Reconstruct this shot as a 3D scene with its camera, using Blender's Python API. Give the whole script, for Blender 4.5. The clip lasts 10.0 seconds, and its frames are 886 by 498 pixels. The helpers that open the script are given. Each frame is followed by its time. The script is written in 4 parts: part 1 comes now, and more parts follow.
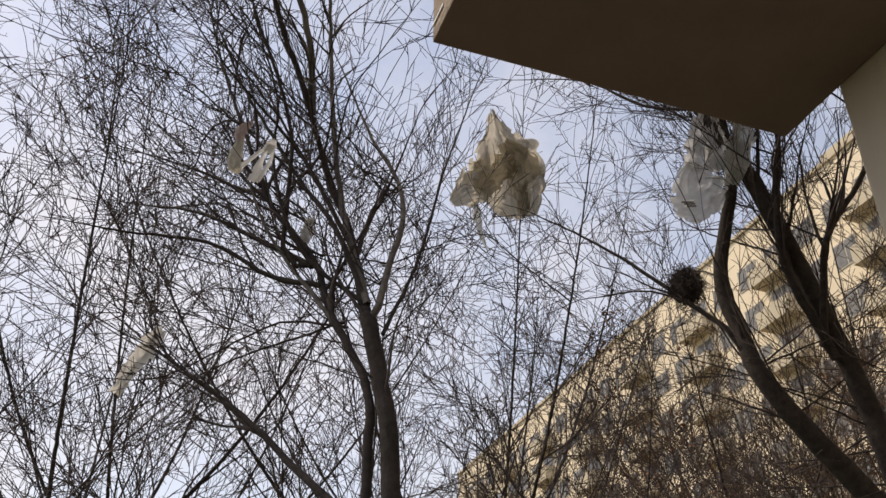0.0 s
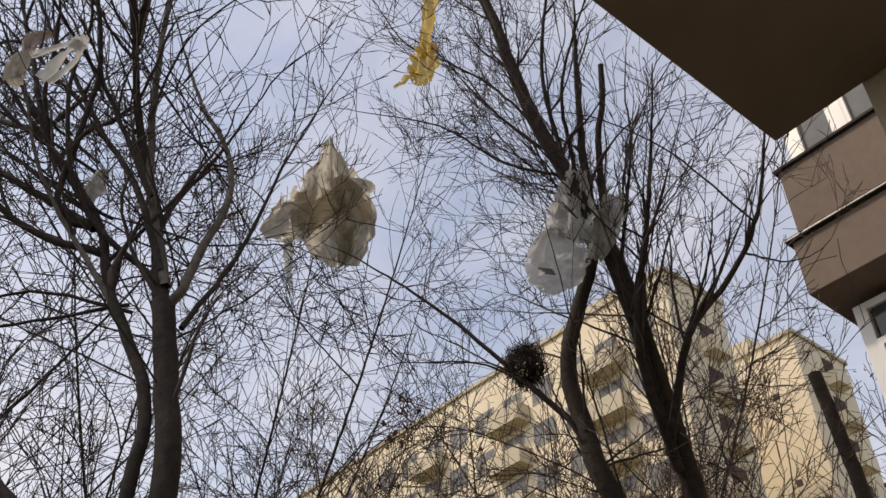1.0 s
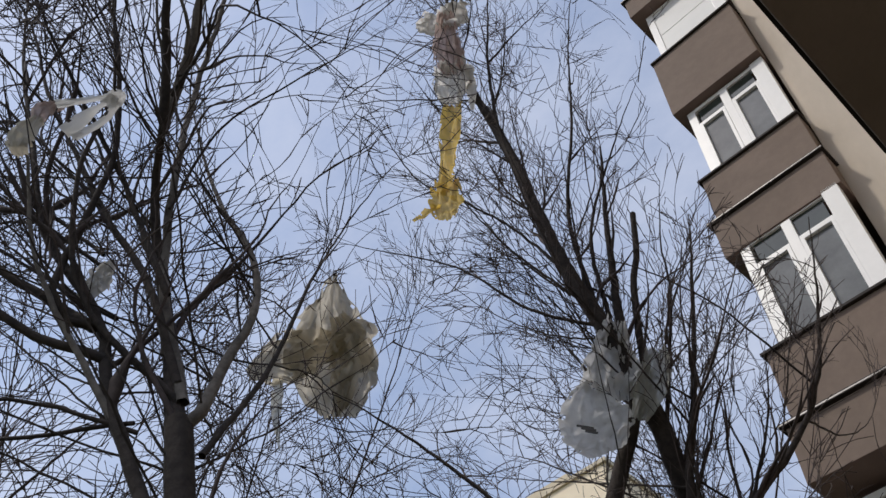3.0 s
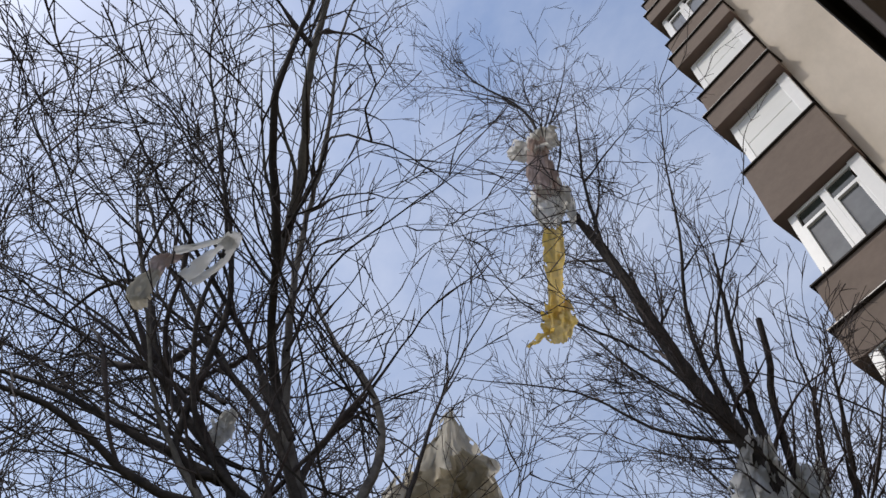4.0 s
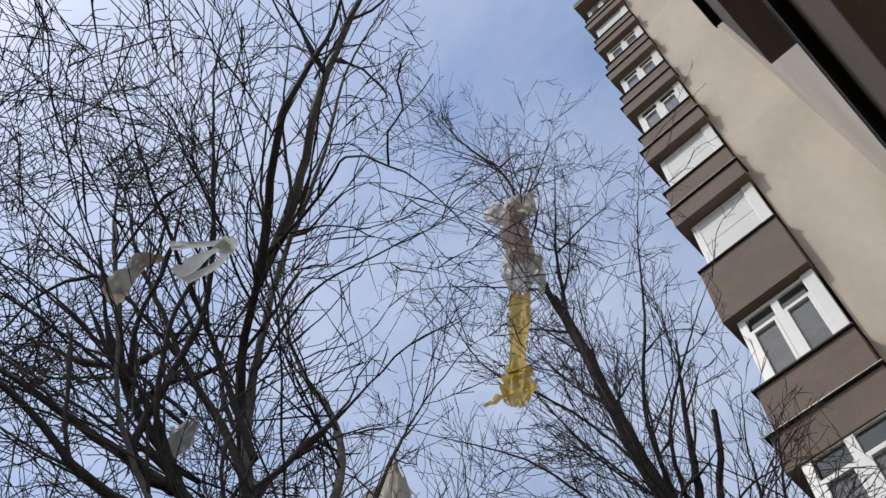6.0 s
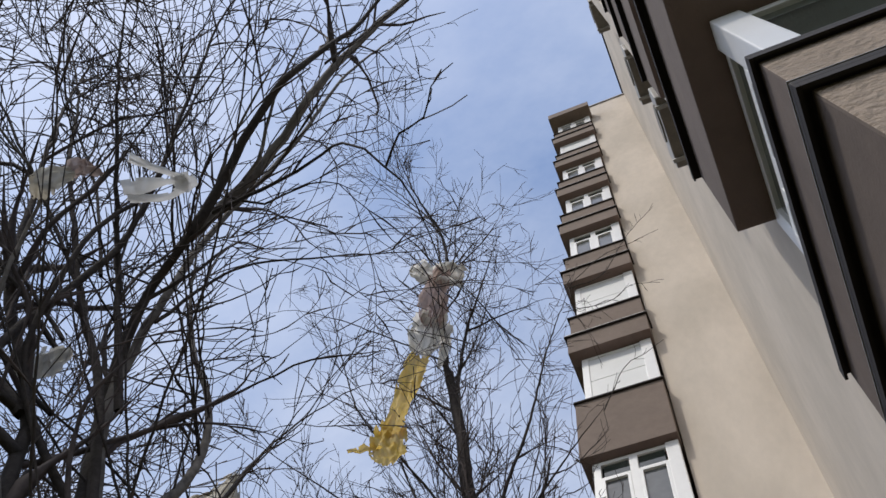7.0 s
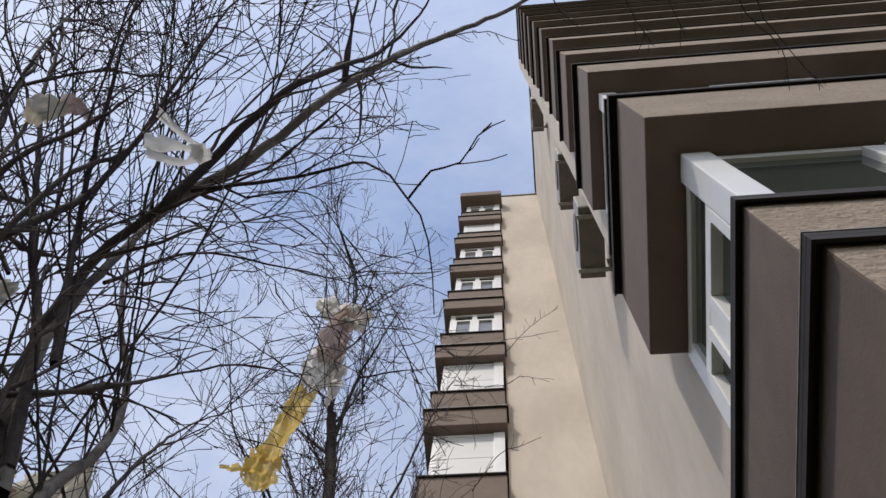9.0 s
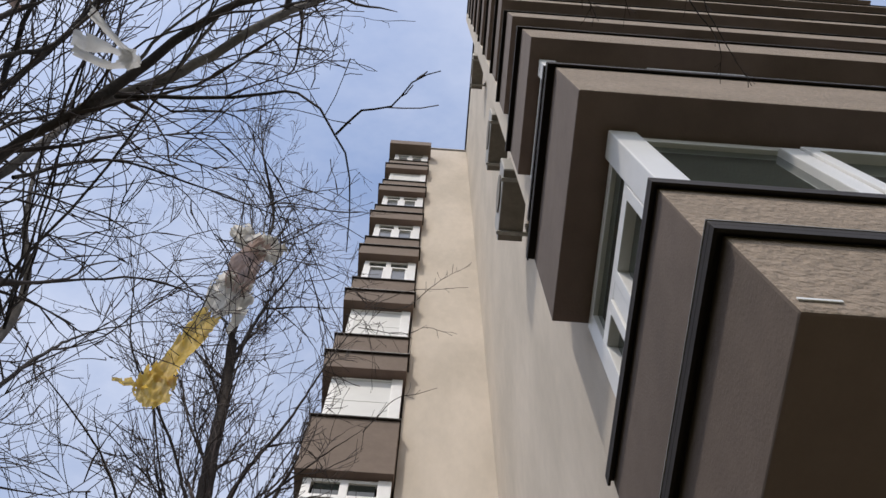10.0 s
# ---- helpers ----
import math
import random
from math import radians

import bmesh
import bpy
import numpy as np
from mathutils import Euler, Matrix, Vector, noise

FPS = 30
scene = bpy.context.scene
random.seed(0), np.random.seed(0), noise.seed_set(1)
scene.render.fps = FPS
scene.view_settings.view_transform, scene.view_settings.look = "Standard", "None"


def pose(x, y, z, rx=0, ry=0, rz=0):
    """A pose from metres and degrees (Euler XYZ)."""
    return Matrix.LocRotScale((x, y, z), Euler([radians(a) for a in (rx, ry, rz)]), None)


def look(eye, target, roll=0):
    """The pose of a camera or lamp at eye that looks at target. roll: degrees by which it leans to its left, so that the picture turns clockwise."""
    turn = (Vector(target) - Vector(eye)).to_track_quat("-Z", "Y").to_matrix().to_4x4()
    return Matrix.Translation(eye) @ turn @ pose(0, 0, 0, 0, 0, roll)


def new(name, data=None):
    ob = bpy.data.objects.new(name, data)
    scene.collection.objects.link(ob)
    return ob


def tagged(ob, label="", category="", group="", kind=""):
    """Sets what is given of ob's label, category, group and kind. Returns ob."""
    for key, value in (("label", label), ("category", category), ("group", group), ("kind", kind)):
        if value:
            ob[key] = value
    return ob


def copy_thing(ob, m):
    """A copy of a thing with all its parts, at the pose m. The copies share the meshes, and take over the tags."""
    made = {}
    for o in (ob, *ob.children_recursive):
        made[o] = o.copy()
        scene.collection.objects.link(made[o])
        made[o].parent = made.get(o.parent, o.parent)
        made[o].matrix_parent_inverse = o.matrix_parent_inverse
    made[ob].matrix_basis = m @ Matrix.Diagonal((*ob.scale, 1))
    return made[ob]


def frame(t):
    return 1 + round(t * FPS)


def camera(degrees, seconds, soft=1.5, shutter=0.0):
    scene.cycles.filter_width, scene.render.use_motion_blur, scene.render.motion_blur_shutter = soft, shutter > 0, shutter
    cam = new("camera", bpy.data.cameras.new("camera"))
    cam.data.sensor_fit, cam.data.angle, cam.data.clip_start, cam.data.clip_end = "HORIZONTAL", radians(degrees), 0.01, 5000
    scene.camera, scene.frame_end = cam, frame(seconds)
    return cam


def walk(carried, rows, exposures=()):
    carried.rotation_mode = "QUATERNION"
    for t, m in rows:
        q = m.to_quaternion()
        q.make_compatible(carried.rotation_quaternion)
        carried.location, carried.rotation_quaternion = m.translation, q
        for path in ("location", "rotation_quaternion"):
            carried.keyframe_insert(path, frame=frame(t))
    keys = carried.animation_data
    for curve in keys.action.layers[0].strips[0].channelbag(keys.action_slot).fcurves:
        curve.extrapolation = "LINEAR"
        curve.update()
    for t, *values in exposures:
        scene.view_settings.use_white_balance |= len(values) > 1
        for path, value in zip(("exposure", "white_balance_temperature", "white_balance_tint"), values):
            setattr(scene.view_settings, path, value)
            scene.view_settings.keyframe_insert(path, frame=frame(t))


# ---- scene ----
cam = camera(52.6, 10.0)
PATH = [
    (0, (2.394, 0.547, 1.464), (0.799, 1.11, 2.533), 0.6),
    (0.1, (2.349, 0.537, 1.503), (0.795, 1.162, 2.596), -0.1),
    (0.3, (2.152, 0.58, 1.534), (0.7, 1.314, 2.698), -0.0),
    (0.6, (1.867, 0.602, 1.528), (0.541, 1.445, 2.766), 1.0),
    (1, (1.579, 0.641, 1.577), (0.382, 1.592, 2.866), 0.4),
    (1.5, (1.34, 0.686, 1.62), (0.228, 1.676, 2.955), 0.7),
    (2, (1.176, 0.696, 1.659), (0.123, 1.704, 3.029), 1.8),
    (3.3, (1.056, 0.64, 1.763), (0.198, 1.402, 3.402), 0.4),
    (3.5, (1.037, 0.646, 1.773), (0.195, 1.33, 3.453), 1.4),
    (4, (0.965, 0.651, 1.809), (0.129, 1.19, 3.544), 4.0),
    (4.5, (0.92, 0.623, 1.8), (0.109, 1.12, 3.559), 4.0),
    (5, (0.929, 0.602, 1.779), (0.151, 1.07, 3.561), 4.6),
    (5.2, (0.934, 0.599, 1.778), (0.167, 1.062, 3.566), 4.9),
    (6.3, (0.819, 0.631, 1.81), (0.217, 1.219, 3.625), 8.8),
    (6.5, (0.79, 0.644, 1.857), (0.249, 1.235, 3.69), 11.1),
    (7, (0.712, 0.622, 1.848), (0.283, 1.173, 3.722), 16.5),
    (7.5, (0.608, 0.599, 1.867), (0.311, 1.111, 3.777), 18.6),
    (8, (0.534, 0.563, 1.845), (0.318, 1.04, 3.775), 17.7),
    (8.5, (0.523, 0.584, 1.838), (0.343, 1.055, 3.773), 16.3),
    (9, (0.506, 0.595, 1.822), (0.358, 1.086, 3.755), 12.6),
    (9.5, (0.51, 0.596, 1.806), (0.406, 1.122, 3.733), 7.9),
    (10, (0.513, 0.595, 1.796), (0.544, 1.195, 3.704), 1.2),
]
walk(cam, [(t, look(eye, aim, roll)) for t, eye, aim, roll in PATH],
     exposures=((0.0, 0.66, 7600, 14), (1.0, 0.59, 7500, 14), (2.0, 0.47, 6850, 12), (3.5, 0.44, 6350, 11), (5.0, 0.44, 6300, 10), (6.5, 0.52, 6300, 10), (8.0, 0.66, 6450, 11), (10.0, 0.70, 6550, 11)))

# ---- sky, sun, exposure ----
SUN_FROM = Vector((-0.55, -1.0, 1.5)).normalized()
world = bpy.data.worlds.new("sky")
scene.world = world
world.use_nodes = True
wn, wl = world.node_tree.nodes, world.node_tree.links
sky = wn.new("ShaderNodeTexSky")
sky.sky_type = 'NISHITA'
sky.sun_disc = False
sky.sun_elevation = math.asin(SUN_FROM.z)
sky.sun_rotation = math.atan2(SUN_FROM.x, SUN_FROM.y)
sky.dust_density = 1.1
coord = wn.new("ShaderNodeTexCoord")
cloud_map = wn.new("ShaderNodeMapping")
cloud_map.inputs["Scale"].default_value = (1.0, 1.6, 2.2)
cloud_map.inputs["Rotation"].default_value = (0.3, 0.2, 0.7)
cloud = wn.new("ShaderNodeTexNoise")
cloud.inputs["Scale"].default_value = 1.7
cloud.inputs["Detail"].default_value = 7
cloud.inputs["Roughness"].default_value = 0.62
ramp = wn.new("ShaderNodeValToRGB")
ramp.color_ramp.elements[0].position = 0.34
ramp.color_ramp.elements[0].color = (0.02, 0.02, 0.02, 1)
ramp.color_ramp.elements[1].position = 0.68
ramp.color_ramp.elements[1].color = (0.56, 0.56, 0.56, 1)
sep = wn.new("ShaderNodeSeparateXYZ")
hazy = wn.new("ShaderNodeMapRange")
hazy.inputs["From Min"].default_value = 0.95
hazy.inputs["From Max"].default_value = 0.35
hazy.inputs["To Min"].default_value = 0.0
hazy.inputs["To Max"].default_value = 0.36
addm = wn.new("ShaderNodeMath")
addm.operation = 'ADD'
addm.use_clamp = True
mixc = wn.new("ShaderNodeMix")
mixc.data_type = 'RGBA'
veil = wn.new("ShaderNodeVectorMath")
veil.operation = 'DOT_PRODUCT'
veil.inputs[1].default_value = SUN_FROM
veil_range = wn.new("ShaderNodeMapRange")
veil_range.inputs["From Min"].default_value, veil_range.inputs["From Max"].default_value = 0.92, 1.0
veil_range.inputs["To Min"].default_value, veil_range.inputs["To Max"].default_value = 1.0, 2.2
veil_col = wn.new("ShaderNodeVectorMath")
veil_col.operation = 'SCALE'
veil_col.inputs[0].default_value = (3.95, 4.15, 4.75)
wl.new(coord.outputs["Generated"], veil.inputs[0])
wl.new(veil.outputs["Value"], veil_range.inputs["Value"])
wl.new(veil_range.outputs["Result"], veil_col.inputs["Scale"])
wl.new(veil_col.outputs["Vector"], mixc.inputs["B"])
back = wn["Background"]
back.inputs["Strength"].default_value = 0.14
wl.new(coord.outputs["Generated"], cloud_map.inputs["Vector"])
wl.new(cloud_map.outputs["Vector"], cloud.inputs["Vector"])
wl.new(cloud.outputs["Fac"], ramp.inputs["Fac"])
wl.new(coord.outputs["Generated"], sep.inputs["Vector"])
wl.new(sep.outputs["Z"], hazy.inputs["Value"])
wl.new(ramp.outputs["Color"], addm.inputs[0])
wl.new(hazy.outputs["Result"], addm.inputs[1])
wl.new(addm.outputs["Value"], mixc.inputs["Factor"])
wl.new(sky.outputs["Color"], mixc.inputs["A"])
wl.new(mixc.outputs["Result"], back.inputs["Color"])
sun_data = bpy.data.lights.new("sun", 'SUN')
sun_data.energy = 1.35
sun_data.angle = radians(4.0)
sun_data.color = (1.0, 0.93, 0.82)
sun = new("sun", sun_data)
sun.matrix_world = look(SUN_FROM * 60, (0, 0, 0))


# ---- materials ----
def material(name, colour, rough=0.8, vary=0.12, scale=6.0, bump=0.0, bump_scale=60.0, stretch=(1, 1, 1), second=None, stain=0.0, metal=0.0, spec=0.4, per_piece=0.0):
    """Colour with grain, broad stains and fine relief, all in metres."""
    m = bpy.data.materials.new(name)
    m.use_nodes = True
    n, l = m.node_tree.nodes, m.node_tree.links
    b = n["Principled BSDF"]
    b.inputs["Roughness"].default_value = rough
    b.inputs["Metallic"].default_value = metal
    b.inputs["Specular IOR Level"].default_value = spec
    geo = n.new("ShaderNodeNewGeometry")
    mp = n.new("ShaderNodeMapping")
    mp.inputs["Scale"].default_value = stretch
    l.new(geo.outputs["Position"], mp.inputs["Vector"])
    fine = n.new("ShaderNodeTexNoise")
    fine.inputs["Scale"].default_value = scale
    fine.inputs["Detail"].default_value = 6
    fine.inputs["Roughness"].default_value = 0.65
    l.new(mp.outputs["Vector"], fine.inputs["Vector"])
    broad = n.new("ShaderNodeTexNoise")
    broad.inputs["Scale"].default_value = scale * 0.13
    broad.inputs["Detail"].default_value = 3
    l.new(mp.outputs["Vector"], broad.inputs["Vector"])
    lo = tuple(c * (1 - vary) for c in colour)
    hi = second or tuple(min(1, c * (1 + vary)) for c in colour)
    r = n.new("ShaderNodeValToRGB")
    r.color_ramp.elements[0].position, r.color_ramp.elements[1].position = 0.3, 0.72
    r.color_ramp.elements[0].color, r.color_ramp.elements[1].color = (*lo, 1), (*hi, 1)
    l.new(fine.outputs["Fac"], r.inputs["Fac"])
    mx = n.new("ShaderNodeMix")
    mx.data_type, mx.blend_type = 'RGBA', 'MULTIPLY'
    r2 = n.new("ShaderNodeValToRGB")
    r2.color_ramp.elements[0].position, r2.color_ramp.elements[1].position = 0.35, 0.65
    g = 1 - max(stain, vary * 0.6)
    r2.color_ramp.elements[0].color, r2.color_ramp.elements[1].color = (g, g, g * 0.99, 1), (1, 1, 1, 1)
    l.new(broad.outputs["Fac"], r2.inputs["Fac"])
    mx.inputs["Factor"].default_value = 1.0
    l.new(r.outputs["Color"], mx.inputs["A"])
    l.new(r2.outputs["Color"], mx.inputs["B"])
    out = mx.outputs["Result"]
    if per_piece:
        info = n.new("ShaderNodeObjectInfo")
        mr = n.new("ShaderNodeMapRange")
        mr.inputs["To Min"].default_value, mr.inputs["To Max"].default_value = 1 - per_piece, 1 + per_piece
        l.new(info.outputs["Random"], mr.inputs["Value"])
        hs = n.new("ShaderNodeHueSaturation")
        l.new(mr.outputs["Result"], hs.inputs["Value"])
        l.new(out, hs.inputs["Color"])
        out = hs.outputs["Color"]
    l.new(out, b.inputs["Base Color"])
    if bump:
        bn = n.new("ShaderNodeTexNoise")
        bn.inputs["Scale"].default_value = bump_scale
        bn.inputs["Detail"].default_value = 5
        l.new(mp.outputs["Vector"], bn.inputs["Vector"])
        bp = n.new("ShaderNodeBump")
        bp.inputs["Strength"].default_value = 1.0
        bp.inputs["Distance"].default_value = bump
        l.new(bn.outputs["Fac"], bp.inputs["Height"])
        l.new(bp.outputs["Normal"], b.inputs["Normal"])
    return m


def glass(name, tint, rough=0.03, spec=0.5):
    m = material(name, tint, rough, 0.25, 3.0, spec=spec)
    return m


BEIGE = material("beige_render", (0.615, 0.54, 0.455), 0.9, 0.05, 9, bump=0.0025, bump_scale=160, stretch=(1, 1, 0.4), stain=0.15)
# Roughcast of the balcony fronts, their sunlit tone partly lifted into the colour.
BROWN = material("sunlit_tan_roughcast", (0.295, 0.230, 0.172), 0.92, 0.20, 34, bump=0.014, bump_scale=48, stain=0.14)
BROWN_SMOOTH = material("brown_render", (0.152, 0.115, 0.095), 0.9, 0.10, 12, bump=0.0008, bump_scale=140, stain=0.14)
BROWN_FAR = material("mid_brown_render", (0.200, 0.153, 0.123), 0.9, 0.08, 12, bump=0.0015, bump_scale=140, stain=0.12)
FLASH = material("dark_brown_flashing", (0.030, 0.024, 0.021), 0.7, 0.2, 12, spec=0.2, bump=0.0006, bump_scale=30)
# Pale metal of the coping; on ledge rims its colour paints a lit edge.
FLASH_EDGE = material("pale_edge_metal", (0.36, 0.34, 0.32), 0.5, 0.35, 20, metal=0.4)
SOFFIT = material("soffit_render", (0.225, 0.162, 0.140), 0.95, 0.10, 5, bump=0.002, bump_scale=90, stain=0.2)
PVC = material("white_pvc", (0.79, 0.78, 0.76), 0.35, 0.03, 8, stain=0.06)
PANEL = material("white_panel", (0.66, 0.66, 0.64), 0.5, 0.03, 4, stain=0.08)
GLASS = glass("window_glass", (0.045, 0.055, 0.048))
GLASS_FAR = glass("curtained_glass", (0.16, 0.165, 0.165), 0.10, 0.35)
AC_WHITE = material("grey_casing", (0.40, 0.38, 0.35), 0.6, 0.10, 10, stain=0.2)
AC_DARK = material("casing_underside", (0.22, 0.195, 0.17), 0.8, 0.15, 14)
STEEL = material("painted_steel", (0.35, 0.34, 0.32), 0.5, 0.2, 20, metal=0.3)
GROUND = material("winter_ground", (0.11, 0.09, 0.06), 0.95, 0.4, 1.3, bump=0.03, bump_scale=7, second=(0.10, 0.11, 0.045), stain=0.3)
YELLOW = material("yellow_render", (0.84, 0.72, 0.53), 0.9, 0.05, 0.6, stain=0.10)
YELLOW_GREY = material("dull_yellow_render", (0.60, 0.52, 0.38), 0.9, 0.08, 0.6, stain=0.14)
FAR_FRAME = material("weathered_frame", (0.46, 0.42, 0.35), 0.6, 0.1, 3)
# Shade inside the loggia openings, put into the colour; vents share it.
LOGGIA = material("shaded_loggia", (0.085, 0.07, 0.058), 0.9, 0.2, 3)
DARK_WIN = glass("far_window_glass", (0.20, 0.19, 0.17), 0.12)


# ---- mesh helpers ----
def part(name, bm, mat, parent=None, label="", kind=""):
    me = bpy.data.meshes.new(name)
    bm.to_mesh(me)
    bm.free()
    for mm in (mat if isinstance(mat, (list, tuple)) else [mat]):
        me.materials.append(mm)
    ob = new(name, me)
    ob.parent = parent
    return tagged(ob, label, kind=kind)


def share(name, ob, parent, m):
    """Another part on the same mesh."""
    o = new(name, ob.data)
    o.parent = parent
    o.matrix_basis = m
    return o


def box_into(bm, lo, hi, bevel=0.0, mat=0):
    vs = [bm.verts.new((x, y, z)) for x in (lo[0], hi[0]) for y in (lo[1], hi[1]) for z in (lo[2], hi[2])]
    fs = [bm.faces.new([vs[i] for i in q]) for q in ((0, 1, 3, 2), (4, 6, 7, 5), (0, 4, 5, 1), (2, 3, 7, 6), (0, 2, 6, 4), (1, 5, 7, 3))]
    for f in fs:
        f.material_index = mat
    if bevel:
        es = list({e for f in fs for e in f.edges})
        bmesh.ops.bevel(bm, geom=es, offset=bevel, segments=2, profile=0.6, affect='EDGES')
    return fs


def box(lo, hi, bevel=0.0):
    bm = bmesh.new()
    box_into(bm, lo, hi, bevel)
    return bm


def empty(name, parent=None, at=(0, 0, 0)):
    ob = new(name)
    ob.parent = parent
    ob.location = at
    ob.empty_display_size = 0.2
    return ob


STOREY = 2.75

# ---- ground ----
bm = bmesh.new()
bmesh.ops.create_grid(bm, x_segments=60, y_segments=60, size=1.0)
for v in bm.verts:
    r = v.co.length
    v.co.xy = v.co.xy * (6 + 1500 * r ** 4)
    v.co.z = -0.02 + 0.04 * noise.noise(Vector((v.co.x * 0.4, v.co.y * 0.4, 0)))
ground = part("ground", bm, GROUND)
tagged(ground, "bare winter soil with thin dry grass", "ground", kind="structure")

# ---- near block ----
X_POST, X_SIDE, Y_FRONT, Y_GABLE = 1.21, 1.55, 1.954, 6.60
ROOF = 32.2
near = tagged(empty("apartment_building", at=(X_SIDE, Y_FRONT, 0)), "tall beige rendered apartment block with brown enclosed balconies", "apartment building")


def put(ob):
    """Keep the part where its numbers say, though its thing stands elsewhere."""
    ob.matrix_parent_inverse = Matrix.Translation(ob.parent.location).inverted() if ob.parent.parent is None else Matrix.Identity(4)
    return ob


put(part("wall", box((X_SIDE, Y_FRONT + 0.3, -0.3), (12.0, Y_GABLE + 0.5, ROOF + 0.4), 0.01), BEIGE, near))
put(part("wall", box((X_POST, Y_FRONT, -0.3), (12.0, Y_FRONT + 0.3, ROOF + 0.4), 0.01), BEIGE, near))
bm = box((X_SIDE - 0.05, Y_FRONT - 0.05, ROOF + 0.4), (12.05, Y_GABLE + 0.5, ROOF + 0.47), 0.008)
put(part("roof", bm, FLASH, near, "thin dark metal coping round a flat roof"))


def window_unit(parent, length, depth, height, side_depth):
    """A corner glazing: front run along x and return along y, origin at the corner's foot."""
    w = 0.055
    bm = bmesh.new()
    box_into(bm, (-0.02, -0.02, 0), (0.09, 0.09, height), 0.006)
    for z0, z1 in ((0, 0.07), (height - 0.07, height)):
        box_into(bm, (0.09, 0, z0), (length, 0.06, z1), 0.004)
        box_into(bm, (0, 0.09, z0), (0.06, side_depth, z1), 0.004)
    box_into(bm, (0, side_depth - 0.08, 0.07), (0.06, side_depth, height - 0.07), 0.004)
    part("window_frame", bm, PVC, parent)
    x, i = 0.09, 0
    while x < length - 0.3:
        x2 = min(x + (0.60 if i % 3 == 0 else 0.74), length)
        bm = bmesh.new()
        box_into(bm, (x2 - 0.075, -0.012, 0.07), (x2, 0.06, height - 0.07), 0.005)
        if i % 3 == 1:
            box_into(bm, (x + 0.003, -0.022, 0.073), (x + w, 0.05, height - 0.073), 0.005)
            box_into(bm, (x2 - 0.075 - w, -0.022, 0.073), (x2 - 0.078, 0.05, height - 0.073), 0.005)
            box_into(bm, (x + w, -0.022, 0.073), (x2 - 0.13, 0.05, 0.13), 0.005)
            box_into(bm, (x + w, -0.022, height - 0.13), (x2 - 0.13, 0.05, height - 0.073), 0.005)
        part("sash", bm, PVC, parent)
        part("pane", box((x + 0.01, 0.02, 0.06), (x2 - 0.07, 0.028, height - 0.06)), GLASS, parent)
        x, i = x2, i + 1
    bm = bmesh.new()
    zt = height * 0.62
    ym = 0.09 + (side_depth - 0.17) * 0.55
    box_into(bm, (-0.012, 0.09, zt), (0.06, side_depth - 0.08, zt + 0.07), 0.005)
    box_into(bm, (-0.012, ym, 0.07), (0.06, ym + 0.07, zt), 0.005)
    for a, b in ((0.09, ym), (ym + 0.07, side_depth - 0.08)):
        box_into(bm, (-0.02, a + 0.003, 0.073), (0.05, a + 0.045, zt - 0.003), 0.004)
        box_into(bm, (-0.02, b - 0.045, 0.073), (0.05, b - 0.003, zt - 0.003), 0.004)
        box_into(bm, (-0.02, a + 0.045, 0.073), (0.05, b - 0.045, 0.115), 0.004)
        box_into(bm, (-0.02, a + 0.045, zt - 0.045), (0.05, b - 0.045, zt - 0.003), 0.004)
    part("sash", bm, PVC, parent)
    part("pane", box((0.02, 0.08, 0.06), (0.028, side_depth - 0.07, height - 0.06)), GLASS, parent)


def near_balcony(parent, ledge, band_foot, par_top, x_end, band_x=1.038):
    """One storey: band, ledge flashing, set-back parapet with its own flashing. Heights from the balcony's origin."""
    b = empty("balcony", parent)
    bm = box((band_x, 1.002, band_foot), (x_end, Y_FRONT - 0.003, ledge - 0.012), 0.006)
    # Rough fronts, smooth ends; part of their lit-to-dim contrast sits in the colours.
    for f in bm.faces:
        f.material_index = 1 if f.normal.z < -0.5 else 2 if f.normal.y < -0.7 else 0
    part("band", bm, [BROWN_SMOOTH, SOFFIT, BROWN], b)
    bm = bmesh.new()
    box_into(bm, (1.0, 0.985, ledge - 0.012), (x_end + 0.05, Y_FRONT - 0.004, ledge + 0.012), 0.003)
    box_into(bm, (1.0, 0.985, ledge - 0.035), (1.008, Y_FRONT - 0.004, ledge - 0.0125))
    box_into(bm, (1.0085, 0.985, ledge - 0.035), (x_end + 0.05, 0.993, ledge - 0.0125))
    part("flashing", bm, FLASH, b)
    # Thin pale strips paint the light caught along the ledge rim.
    bm = bmesh.new()
    box_into(bm, (0.9985, 0.9835, ledge + 0.0125), (1.006, Y_FRONT - 0.005, ledge + 0.0155))
    box_into(bm, (1.0065, 0.9835, ledge + 0.0125), (x_end + 0.05, 0.990, ledge + 0.0155))
    part("flashing_edge", bm, FLASH_EDGE, b, "pale metal edge coloured as a lit rim")
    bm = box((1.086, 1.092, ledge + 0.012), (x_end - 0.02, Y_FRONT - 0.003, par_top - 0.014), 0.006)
    # Same split here: sunlit tan in the front's colour, darker brown elsewhere.
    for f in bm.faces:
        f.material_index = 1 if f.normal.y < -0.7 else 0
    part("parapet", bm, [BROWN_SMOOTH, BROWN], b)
    bm = bmesh.new()
    box_into(bm, (1.066, 1.072, par_top - 0.014), (x_end + 0.01, Y_FRONT - 0.004, par_top + 0.01), 0.003)
    box_into(bm, (1.066, 1.072, par_top - 0.04), (1.074, Y_FRONT - 0.004, par_top - 0.0145))
    box_into(bm, (1.0745, 1.072, par_top - 0.04), (x_end + 0.01, 1.08, par_top - 0.0145))
    part("flashing", bm, FLASH, b)
    return b


